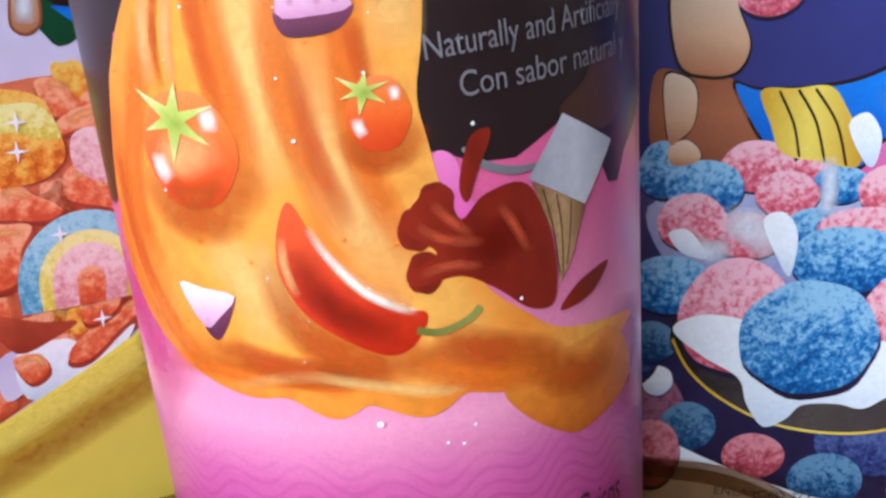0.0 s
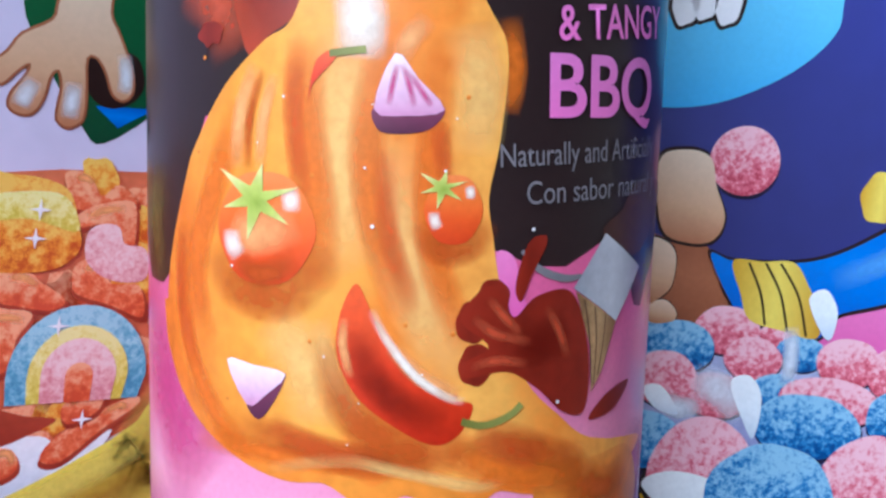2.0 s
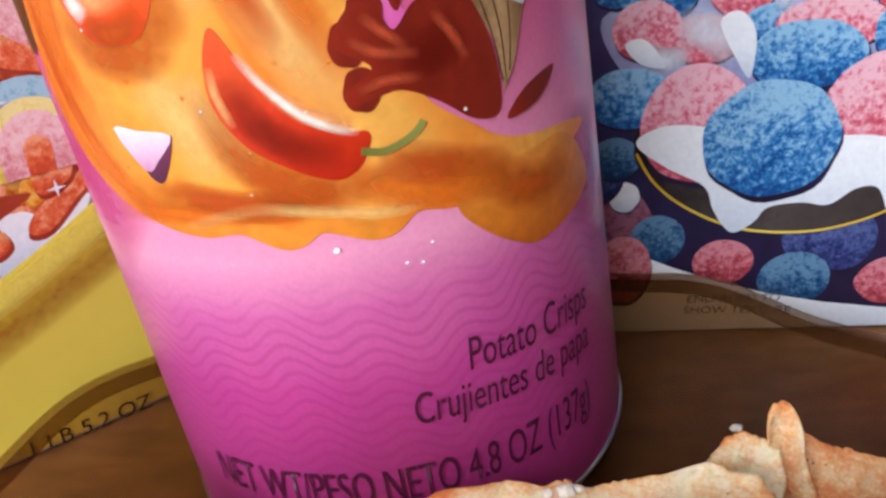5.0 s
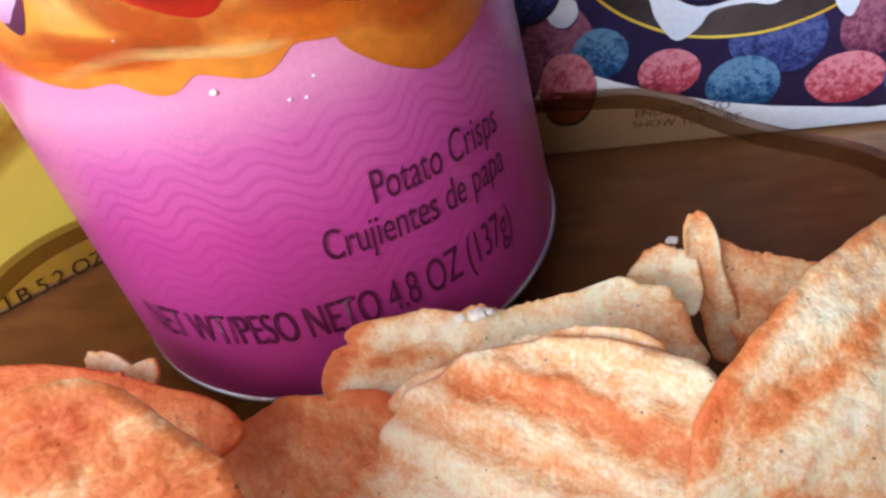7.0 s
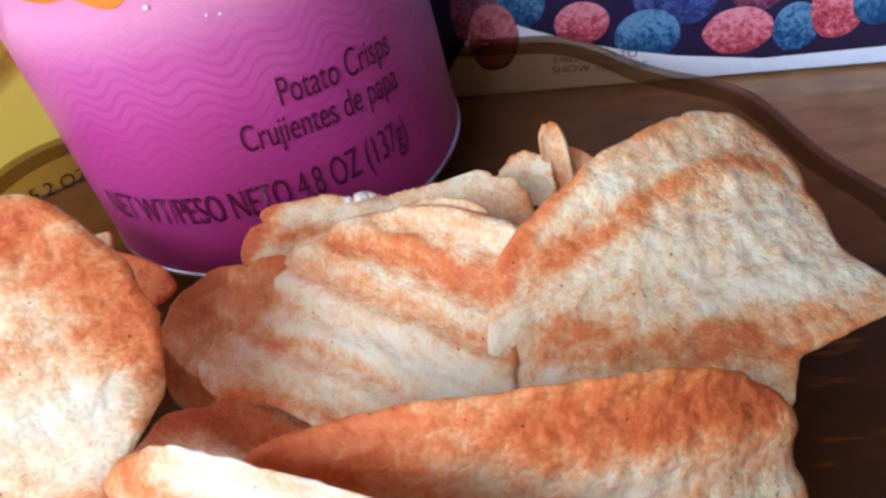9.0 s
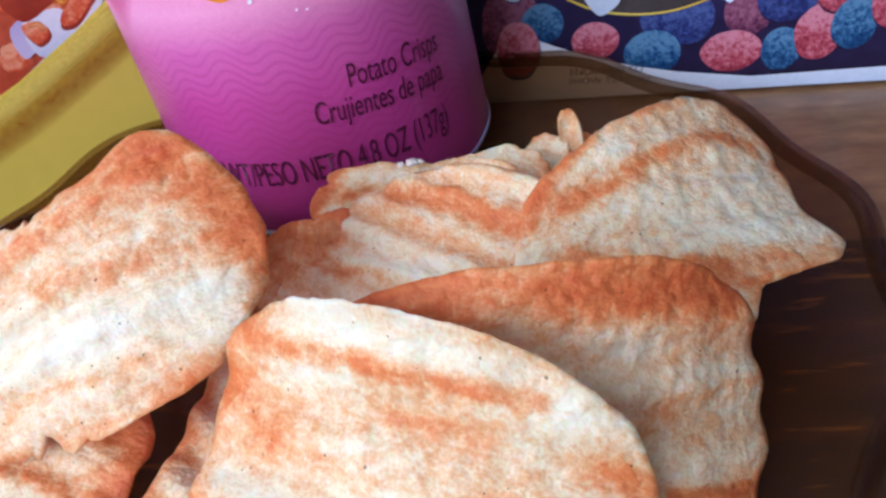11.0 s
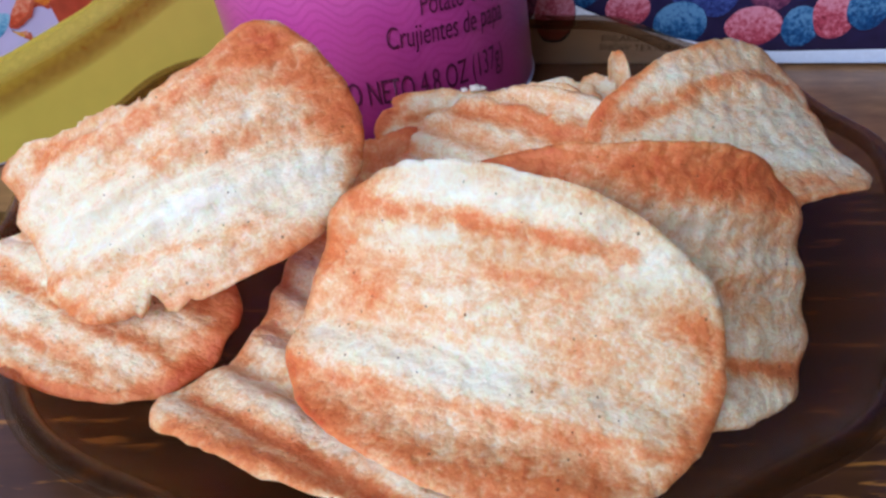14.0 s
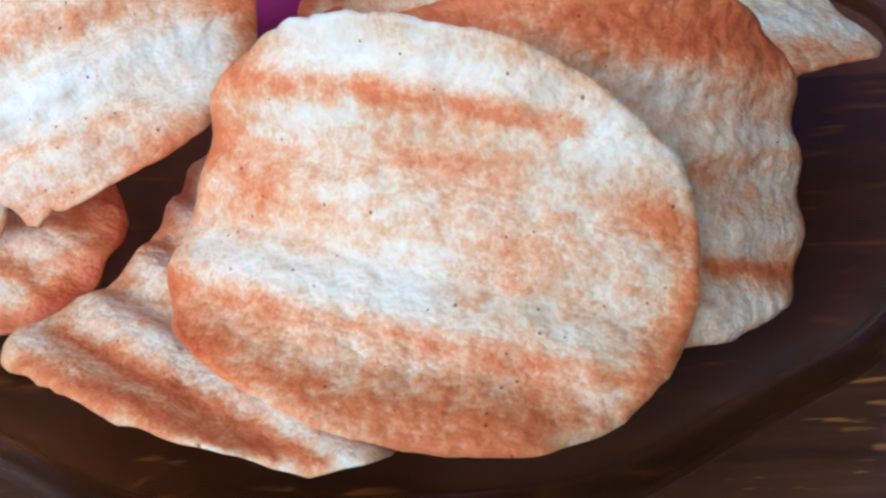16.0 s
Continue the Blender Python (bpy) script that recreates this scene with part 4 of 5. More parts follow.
    # the heap of balls, on a dusky ground
    pr("dusk_field", [(-61, 2)] + [(-55.3, 68.8), (-33.1, 78.8), (-21.7, 76.8), (0.2, 80.8), (18.7, 81.3), (44.0, 82.0), (99.9, 76.6)] + [(135, 60), (135, 2)], M_DEEP, 2)
    pr("mist_shape", smooth_loop([(-33.8, 73.0), (-16.1, 77.0), (0.2, 80.8), (19.3, 77.9), (31.9, 60.5), (15.2, 57.5), (-7.9, 56.8), (-25.6, 58.7)]), M_MIST, 3)
    n = 0
    for x, z, a, b, kind in (
        (-16.7, 117.1, 7.1, 7.1, "p"), (-31.6, 80.6, 5.0, 5.8, "b"), (-13.9, 82.2, 6.9, 5.2, "p"), (-1.8, 82.8, 5.3, 3.2, "p"), (2.0, 79.5, 5.3, 3.8, "b"), (-23.4, 77.4, 7.6, 5.6, "b"), (-7.6, 77.0, 6.1, 4.7, "p"),
        (12.2, 78.9, 6.8, 5.3, "p"), (22.9, 78.0, 6.6, 5.9, "p"), (-25.0, 70.3, 6.8, 6.0, "p"), (-13.9, 68.2, 7.4, 4.8, "p"), (-1.7, 70.9, 5.1, 3.8, "b"), (9.7, 70.1, 10.7, 5.4, "p"), (24.6, 68.7, 6.7, 6.1, "b"), (-27.7, 56.8, 8.8, 6.3, "b"), (6.1, 64.3, 11.4, 7.0, "b"), (30.8, 60.4, 6.8, 7.6, "b")):
        n += 1
        ball(x, z, a, b, kind, box, 4 + 0.12 * n, n)
    for o in ([(1.4, 91.0), (4.4, 93.6), (7.6, 89.6), (7.5, 83.8), (5.4, 84.2)], [(-11.4, 71.5), (-7.7, 73.5), (-4.4, 69.1), (-4.6, 60.4), (-7.7, 64.2)], [(-29.3, 67.8), (-25.4, 68.7), (-21.1, 63.2), (-26.1, 63.9)]):
        pr("milk_drop", smooth_loop(o), M_MILK, 10)
    for line, w in (([(-19.5, 70.7), (-13.6, 69.9), (-6.9, 64.3)], 9.0), ([(-1.4, 85.1), (-0.1, 79.3), (0.1, 72.1)], 4.0), ([(-26.0, 66.6), (-21.0, 64.5), (-16.5, 66.0)], 6.0)):
        sprayed("milk_mist", line, w, M_SPRAY_MILK, box, 9.8, "face")
    # lower balls
    for x, z, a, b, kind in (
        (-28.9, 25.1, 8.3, 11.6, "d"), (16.1, 24.3, 10.1, 7.5, "n"), (35.4, 24.9, 6.7, 7.5, "d"), (45.2, 28.1, 8.2, 7.4, "n"), (19.1, 22.6, 7.1, 6.7, "n"), (58.8, 23.6, 6.3, 7.2, "d"), (-20.4, 24.6, 5.9, 6.0, "c"), (-5.8, 18.7, 6.6, 5.5, "q"), (10.0, 13.9, 7.9, 6.8, "c"), (31.7, 13.0, 8.3, 6.2, "q"), (45.3, 12.8, 5.6, 6.4, "c"),
        (54.6, 17.0, 6.5, 8.1, "q"), (59.0, 29.5, 6.6, 7.0, "q"), (63.7, 19.2, 6.1, 7.7, "c"), (73.4, 25.0, 6.3, 7.9, "q"), (-27.9, 35.1, 3.2, 3.5, "m"), (-35.1, 40.9, 6.8, 7.3, "n"), (-30.4, 43.9, 5.6, 4.7, "c")):
        n += 1
        ball(x, z, a, b, kind, box, 4 + 0.12 * n, n)
    # spoon heaped with balls and milk
    pr("spoon_shape", smooth_loop([(-26.4, 45.7), (-21.6, 38.0), (-13.7, 31.4), (-2.0, 26.3), (13.1, 25.4), (26.2, 29.2), (33.2, 34.3), (30.2, 46.1), (-19.2, 52.6)]), M_SPOON, 9)
    pr("spoon_edge", ribbon([(-25.9, 45.0), (-21.6, 38.0), (-13.7, 31.6), (-2.0, 26.7), (13.0, 25.9), (26.1, 29.7), (32.8, 35.6)], 0.6), M_GOLD, 10)
    ball(-14.2, 50.9, 11.1, 12.7, "p", box, 10, 40)
    ball(21.5, 51.4, 11.6, 13.1, "p", box, 10, 41)
    pr("milk_shape", smooth_loop([(-25.9, 46.7), (-19.3, 41.5), (-11.5, 37.1), (-9.1, 31.4), (-4.9, 26.1), (-0.4, 28.4), (2.3, 31.8), (9.0, 32.7), (14.7, 32.0), (19.8, 35.5), (24.3, 35.5), (27.3, 29.7), (30.1, 27.3), (31.5, 31.0), (30.2, 35.9), (35.7, 38.7), (23.8, 46.9), (2.4, 47.5), (-16.0, 51.0), (-23.6, 49.8)]), M_MILK, 11)
    ball(1.1, 47.2, 13.9, 12.6, "b", box, 12, 42)
    # plate rim along the bottom
    pr("rim_picture", [(-31.5, 20.7), (-24.0, 21.1), (-17.1, 17.9), (-7.4, 14.1), (4.8, 10.4), (17.1, 7.8), (37.8, 5.0)] + [(134, 6.6), (134, 1.2), (-44, 1.2)], M_MILK, 9)
    ball(-27.4, 17.4, 6.1, 8.5, "q", box, 10, 77)
    lettered("lettering", "ENLARGED TO", *[(-12.8, 8.6), (7.6, 8.5)], 1.9, M_INKFAINT, box, 12, "face")
    lettered("lettering", "SHOW TEXTURE", *[(-13.4, 5.8), (10.3, 5.2)], 1.9, M_INKFAINT, box, 12, "face")


def yellow_box():
    box = carton("cereal_box", "yellow cereal box printed with a bowl of orange cereal", L_ORIGIN, L_YAW, -110, 75, 0.285, 0.06, M_LILAC)
    pr = lambda name, outline, m, layer: printed(name, outline, m, box, layer, "face")  # noqa: E731
    pr("green_shape", smooth_loop([(-10.7, 124.1), (-5.9, 128.8), (11.6, 133.0), (16.1, 120.0), (14.1, 111.7), (4.0, 103.2), (-0.1, 105.8), (-5.9, 114.3)], 4), M_GREEN, 2)
    pr("blue_shape", [(1.9, 109.4), (12.4, 110.2), (8.4, 107.7), (6.1, 106.1)], M_SLEEVE, 2.5)
    pr("dark_shape", smooth_loop([(-0.3, 117.1), (4.0, 119.0), (8.2, 118.7), (9.9, 114.1), (8.1, 110.8), (4.3, 109.3), (0.8, 111.2)], 4), M_LINE, 2.7)
    beige = [(0.2, 130.2), (3.5, 130.1), (3.1, 125.3), (4.9, 121.9), (7.4, 116.6), (8.1, 112.8), (6.6, 110.8), (4.5, 111.7), (3.2, 114.9), (1.5, 117.3), (-0.1, 117.0), (0.2, 112.5), (0.4, 108.7), (-0.1, 106.3), (-2.3, 105.0), (-4.2, 106.2), (-4.2, 109.0), (-3.9, 111.8), (-4.6, 114.3), (-5.7, 112.9), (-6.3, 109.6), (-7.8, 106.8), (-9.9, 106.3), (-11.7, 107.4), (-11.5, 109.7), (-9.6, 112.7), (-9.0, 114.6), (-10.5, 113.4), (-12.4, 111.1), (-13.6, 110.7), (-15.4, 111.7), (-14.7, 114.0), (-12.5, 116.2), (-10.6, 119.3), (-6.2, 122.4), (-5.6, 125.3), (-4.2, 129.2)]
    pr("beige_shape", smooth_loop(beige, 3), M_TAN, 3)
    pr("shape_outline", ribbon(beige[1:], 0.45, 3), M_BROWN, 3.1)
    for line, w in (([(5.8, 119.0), (6.6, 115.0), (6.4, 112.0)], 3.0), ([(-1.9, 113.0), (-2.0, 109.5), (-2.2, 106.6)], 3.4), ([(-8.0, 112.5), (-9.4, 109.5), (-10.0, 107.6)], 3.4)):
        sprayed("beige_gleam", line, w, M_SPRAY_MILK, box, 3.2, "face")
    pr("cereal_field", [(-34.4, 92.5), (-23.8, 95.0), (-12.0, 96.7), (-2.5, 98.1), (11.0, 98.9), (29.5, 101.1), (35.3, 55.7), (16.0, 52.1), (1.3, 45.4), (-7.6, 40.6), (-23.7, 32.5)], M_FLAKE_DK, 2)
    rnd = random.Random(11)
    for i in range(150):
        x, z = rnd.uniform(-52, 34), rnd.uniform(10, 98)
        if z < 56 + 0.72 * (x - 8):
            continue
        a, b, q = rnd.uniform(3.2, 5.5), rnd.uniform(2.2, 3.8), rnd.uniform(0, 3)
        pr("flake_shade", oval(x + 0.5, z - 0.8, a * 1.05, b * 1.05, 0.25, i, 20, q), M_FLAKE_DK, 3 + (i % 8) * 0.5)
        pr("flake_picture", oval(x, z, a, b, 0.25, i, 22, q), M_FLAKE if rnd.random() < 0.8 else M_FLAKE2, 3.2 + (i % 8) * 0.5)
    pr("milk_shape", smooth_loop([(-12.9, 41.4), (-7.8, 43.7), (-2.7, 48.2), (-4.8, 51.5), (-13.5, 49.5)], 4), M_LILAC, 7.4)
    pr("milk_shape", smooth_loop([(-10.2, 50.1), (-2.2, 51.2), (1.9, 49.0), (10.5, 51.1), (4.3, 43.2), (-2.2, 40.9), (-9.5, 40.9)], 4), M_MILK, 7.42)
    for k, lump in enumerate((
        [(-2.0, 97.4), (0.2, 98.1), (2.8, 96.4), (4.5, 94.1), (7.2, 96.3), (10.4, 94.1), (10.1, 92.5), (6.2, 91.7), (0.4, 91.5), (-1.2, 94.1)], [(0.6, 90.4), (4.1, 92.6), (10.0, 93.5), (11.0, 89.0), (10.9, 85.4), (9.4, 84.8), (8.0, 88.8), (4.5, 89.1), (1.2, 88.4)],
        [(0.8, 78.5), (1.0, 81.5), (3.7, 83.1), (6.8, 81.7), (7.6, 78.6), (12.7, 78.2), (13.9, 72.4), (8.0, 74.5), (1.9, 76.5)], [(-11.0, 80.2), (-7.6, 80.5), (-3.8, 78.4), (0.1, 75.5), (-2.5, 73.7), (-7.9, 74.5), (-10.6, 75.4)], [(-13.9, 73.5), (-8.8, 74.0), (-5.1, 73.0), (-7.4, 68.6), (-7.9, 63.7), (-13.0, 63.0)],
        [(-1.8, 46.6), (-0.2, 50.0), (5.2, 53.7), (9.0, 55.5), (14.0, 57.3), (14.8, 55.6), (8.5, 51.3), (2.0, 46.1)], [(1.1, 56.1), (4.7, 59.0), (8.3, 57.7), (7.1, 54.6), (2.3, 52.9)], [(-11.0, 49.1), (-6.6, 49.2), (-5.4, 45.5), (-8.8, 43.9)])):
        mx, mz = sum(q[0] for q in lump) / len(lump), sum(q[1] for q in lump) / len(lump)
        pr("lump_shade", smooth_loop([(mx + (x - mx) * 1.06 + 0.3, mz + (z - mz) * 1.06 - 0.7) for x, z in lump], 4), M_FLAKE_DEEP, 7.44 + 0.05 * k)
        pr("lump_picture", smooth_loop(lump, 4), M_FLAKE, 7.46 + 0.05 * k)
        top = sorted(lump, key=lambda q: -q[1])[:3]
        sprayed("lump_gleam", [(mx + (x - mx) * 0.7, mz + (z - mz) * 0.7) for x, z in sorted(top)], 1.8, M_SPRAY_GLOW, box, 7.48 + 0.05 * k, "face")
    pr("bowl_shade", smooth_loop([(-14.0, 58.0), (-5.3, 55.1), (0.3, 54.1), (-3.2, 51.9), (-10.2, 50.1)], 4), M_FLAKE_DEEP, 7.9)
    pr("marshmallow_picture", smooth_loop([(-14.8, 95.7), (-9.9, 96.6), (-4.6, 96.2), (-0.8, 94.2), (1.2, 88.4), (1.6, 84.5), (-1.4, 81.4), (-5.8, 80.3), (-11.0, 80.2), (-13.6, 81.0)], 4), M_FLAKE2, 8)
    pr("marshmallow_band", smooth_loop([(-13.8, 92.6), (-7.1, 94.1), (-1.6, 93.6), (1.2, 88.9), (-0.1, 87.6), (-6.6, 89.4), (-11.8, 88.8), (-13.8, 88.6)], 4), M_LEMON, 8.5)
    pr("marshmallow_picture", smooth_loop([(2.7, 87.5), (5.0, 89.2), (8.0, 88.8), (9.3, 85.8), (13.2, 85.0), (13.8, 79.8), (9.6, 78.8), (5.4, 80.1), (2.7, 83.0)], 4), M_BLUSH, 8)
    cx, cz = [(3.5, 61.7)][0]
    w = [(15.6, 61.0)][0][0] - cx
    for k, (m, r) in enumerate(((M_SKYBLUE, 1.0), (M_LEMON, 0.72), (M_BLUSH, 0.54), (M_FLAKE, 0.2))):
        arch = [(cx + w * r * math.cos(a), cz + 1.08 * w * r * math.sin(a)) for a in [math.pi * i / 16 for i in range(17)]]
        pr("rainbow_band", arch + [(cx - w * r * 0.98, cz - 0.38 * w), (cx + w * r * 0.9, cz - 0.38 * w)], m, 9 + k)
    for p in [(-5.9, 86.2), (-5.5, 91.1), (-0.8, 71.0), (4.7, 53.7)]:
        star = [(p[0] + (1.9 if i % 2 == 0 else 0.45) * math.cos(math.pi * i / 4), p[1] + (1.9 if i % 2 == 0 else 0.45) * math.sin(math.pi * i / 4)) for i in range(8)]
        pr("sparkle", star, M_WHITE, 13)
    # yellow bowl: rim bands, then its side down to the bottom of the box
    low = [(-79.4, 11.4), (-59.4, 15.1), (-40.9, 19.8), (-17.7, 26.7), (5.7, 36.5), (18.9, 43.0)] + [(15.4, 47.2)] + [(40, 88)]
    top = [(-75.1, 22.8), (-55.7, 26.2), (-37.8, 29.8), (-16.7, 36.3), (1.0, 44.2), (10.2, 49.1)] + [(14.9, 52.3)] + [(40, 96)]
    pr("bowl_side", [(-109, 1.5), (74, 1.5), (74, 95)] + low[::-1] + [(-109, 8)], M_YELLOW, 8)
    pr("bowl_rim", low + top[::-1], M_YELLOW_RIM, 9)
    sprayed("bowl_groove", low, 11.0, M_SPRAY_OCHRE, box, 10, "face")
    sprayed("bowl_rim_gleam", [((a[0] + b[0]) / 2, (a[1] + b[1]) / 2 + 1.5) for a, b in zip(low, top)], 7.0, M_SPRAY_LEMON, box, 10.2, "face")
    pr("milk_shape", smooth_loop([(-49.2, 37.4), (-43.0, 40.1), (-30.3, 54.4), (-28.1, 47.9), (-35.8, 36.4), (-30.7, 29.2), (-43.1, 26.7)]), M_LILAC, 7)
    pr("blue_piece", smooth_loop([(-41.7, 39.7), (-34.9, 39.2), (-37.8, 34.6), (-42.0, 34.4)]), M_SKYBLUE, 8)
    lettered("lettering", "1 LB 5.2 OZ", *[(-13.4, 0.9), (11.2, 0.4)], 3.6, M_LINE, box, 12, "face")


R_ORIGIN, R_YAW = (0.060, 0.1785, 0.0), -3.0
L_ORIGIN, L_YAW = (-0.080, 0.156, 0.0), 37.0
blue_box()
yellow_box()


# ---- crisps ----
def crisp(label, centre, normal, radii, curve, ridge=(80.0, 9.5, 0.55), jag=(), seed=0, season=0.0, notch=None, rim=0.0, strokes=()):
    """One ridged crisp. radii: millimetres from its middle, evenly round it; curve: millimetres of rise (flat, along u,
    along v, u squared, uv, v squared at 30 mm);
    ridge: the direction across the ridges in degrees, their spacing and height in millimetres; jag: stretches of broken
    edge in degrees; strokes: (points, width in millimetres, strength) of brushed-on seasoning or painted ridge shade."""
    n = Vector(normal).normalized()
    u = (Vector((1, 0, 0)) - n.x * n).normalized()
    v = n.cross(u)
    turn = Matrix((u, v, n)).transposed().to_4x4()
    bm = bmesh.new()
    uv = bm.loops.layers.uv.new("UVMap")
    along = bm.loops.layers.uv.new("Along")
    dusted = bm.loops.layers.uv.new("Dust")
    steps, rings = 150, 26
    small = min(1.0, max(radii) / 30)
    ca, sa = math.cos(radians(ridge[0])), math.sin(radians(ridge[0]))

    def reach(a):
        m = len(radii)
        f = (a % (2 * math.pi)) * m / (2 * math.pi)
        i, t = int(f) % m, f % 1
        p0, p1, p2, p3 = (radii[(i + k - 1) % m] for k in range(4))
        r = 0.5 * (2 * p1 + (p2 - p0) * t + (2 * p0 - 5 * p1 + 4 * p2 - p3) * t * t + (3 * p1 - p0 - 3 * p2 + p3) * t**3)
        w = 0.012
        for lo, hi in jag:
            if lo <= math.degrees(a) % 360 <= hi:
                w = 0.07
        if notch:
            r *= 1 - notch[1] * math.exp(-(((math.degrees(a) - notch[0]) / notch[2]) ** 2))
        return r * (1 + w * noise.noise((9 * math.cos(a), 9 * math.sin(a), seed)) + 0.6 * w * noise.noise((24 * math.cos(a), 24 * math.sin(a), seed + 5)))

    def wave(x, y):
        return math.sin(2 * math.pi * ((x * ca + y * sa) + 1.6 * noise.noise((x * 0.05, y * 0.05, seed))) / ridge[1])

    def height(x, y):
        p, q = x / 30, y / 30
        h = curve[0] + curve[1] * p + curve[2] * q + curve[3] * p * p + curve[4] * p * q + curve[5] * q * q
        h += ridge[2] * wave(x, y) * (0.75 + 0.5 * noise.noise((x * 0.06, y * 0.06, seed + 9)))
        h += small * 0.55 * noise.noise((x * 0.17, y * 0.17, seed + 3)) + 0.42 * noise.noise((x * 0.42, y * 0.42, seed + 7)) + 0.06 * noise.noise((x * 1.0, y * 1.0, seed + 11))
        return h

    def dust(x, y):
        total = 0.0
        for points, width, strength in strokes:
            near = 1e9
            for (xa, ya), (xb, yb) in zip(points, points[1:]):
                dx, dy = xb - xa, yb - ya
                f = max(0.0, min(1.0, ((x - xa) * dx + (y - ya) * dy) / (dx * dx + dy * dy + 1e-9)))
                near = min(near, (x - xa - f * dx) ** 2 + (y - ya - f * dy) ** 2)
            total += strength * math.exp(-near / width**2)
        return total

    shells = []
    info = {}
    powder = {}
    for side in (0, 1):
        mid = bm.verts.new((0, 0, height(0, 0) / 1000 - side * 0.0013))
        info[mid] = (0.5 + 0.5 * wave(0, 0), 0.0)
        powder[mid] = dust(0, 0)
        rows = []
        for k in range(1, rings + 1):
            f = (k / rings) ** 0.85
            row = []
            for i in range(steps):
                a = 2 * math.pi * i / steps
                r = reach(a) * f
                x, y = r * math.cos(a), r * math.sin(a)
                thin = 0.0013 * (1 if k < rings else 0.55)
                top = height(x, y) / 1000 - (0.0003 if k == rings and side == 0 else 0)
                vert = bm.verts.new((x / 1000, y / 1000, top - side * thin))
                info[vert] = (0.5 + 0.5 * wave(x, y), f)
                powder[vert] = dust(x, y)
                row.append(vert)
            rows.append(row)
        for i in range(steps):
            j = (i + 1) % steps
            tri = (mid, rows[0][i], rows[0][j])
            bm.faces.new(tri if side == 0 else tri[::-1])
            for p, q in zip(rows, rows[1:]):
                quad = (p[i], q[i], q[j], p[j])
                bm.faces.new(quad if side == 0 else quad[::-1])
        shells.append(rows[-1])
    for i in range(steps):
        j = (i + 1) % steps
        bm.faces.new((shells[0][i], shells[1][i], shells[1][j], shells[0][j]))
    for f in bm.faces:
        for l in f.loops:
            l[uv].uv = info[l.vert]
            l[dusted].uv = (powder[l.vert], 0.0)
            x, y = 1000 * l.vert.co.x, 1000 * l.vert.co.y
            l[along].uv = (-x * sa + y * ca, x * ca + y * sa)
    ob = finish(bm, "potato_crisp", M_CHIP)
    ob.color = (season, rim, 0, 1)
    ob.matrix_world = Matrix.Translation(centre) @ turn
    return tagged(ob, label, "crisp", "crisps heaped on the plate")


crisp("broken ridged potato crisp leaning on the heap, pale with orange edge", (-0.0445, 0.0453, 0.0455), (-0.161, -0.675, 0.72), [30.9, 32.2, 33.3, 33.6, 33.8, 33.8, 33.6, 33.5, 33.1, 31.9, 28.9, 23.2, 19.9, 18.2, 16.4, 15.0, 14.0, 13.5, 13.7, 14.1, 14.7, 15.6, 16.5, 17.8, 19.5, 21.8, 25.0, 33.3, 41.6, 36.6, 34.6, 34.3, 31.5, 29.5, 29.1, 31.2, 30.3, 29.4, 28.1, 27.1, 25.9, 24.4, 23.0, 21.7, 20.9, 20.9, 21.1, 21.1, 20.8, 20.8, 20.9, 21.3, 21.8, 22.6, 23.8, 24.9, 26.3, 27.7, 28.6, 29.8], [0.0, 1.5, 3.6, -8.4, -3.4, -0.2], (112, 8.5, 1.05), ((95, 175), (255, 290)), 1, 0.02, (268, 0.11, 4.5), 0.20, [([(15.7, 23.2), (22.6, 18.6), (27.8, 13), (29.4, 9.2)], 5, 0.34), ([(-26.3, 6.9), (-9.2, 7.4), (2.7, 12), (13.1, 18.2), (19.2, 22.3)], 2.2, 0.26), ([(0.6, 2.7), (10.4, 5), (19.3, 8.7)], 2, 0.22), ([(-25.2, -14.9), (-7.4, -12.5), (5.5, -11.3), (15.8, -8)], 1.6, 0.12), ([(-26.9, -13.8), (-20.3, -19.2), (-10.3, -22.5)], 1.5, 0.2), ([(30.3, 15.2), (32.4, 7.5), (30.3, -1.3)], 1.2, 0.25), ([(-25.9, -5), (3.6, -5.8), (26.1, 1.3)], 6, -0.16)])
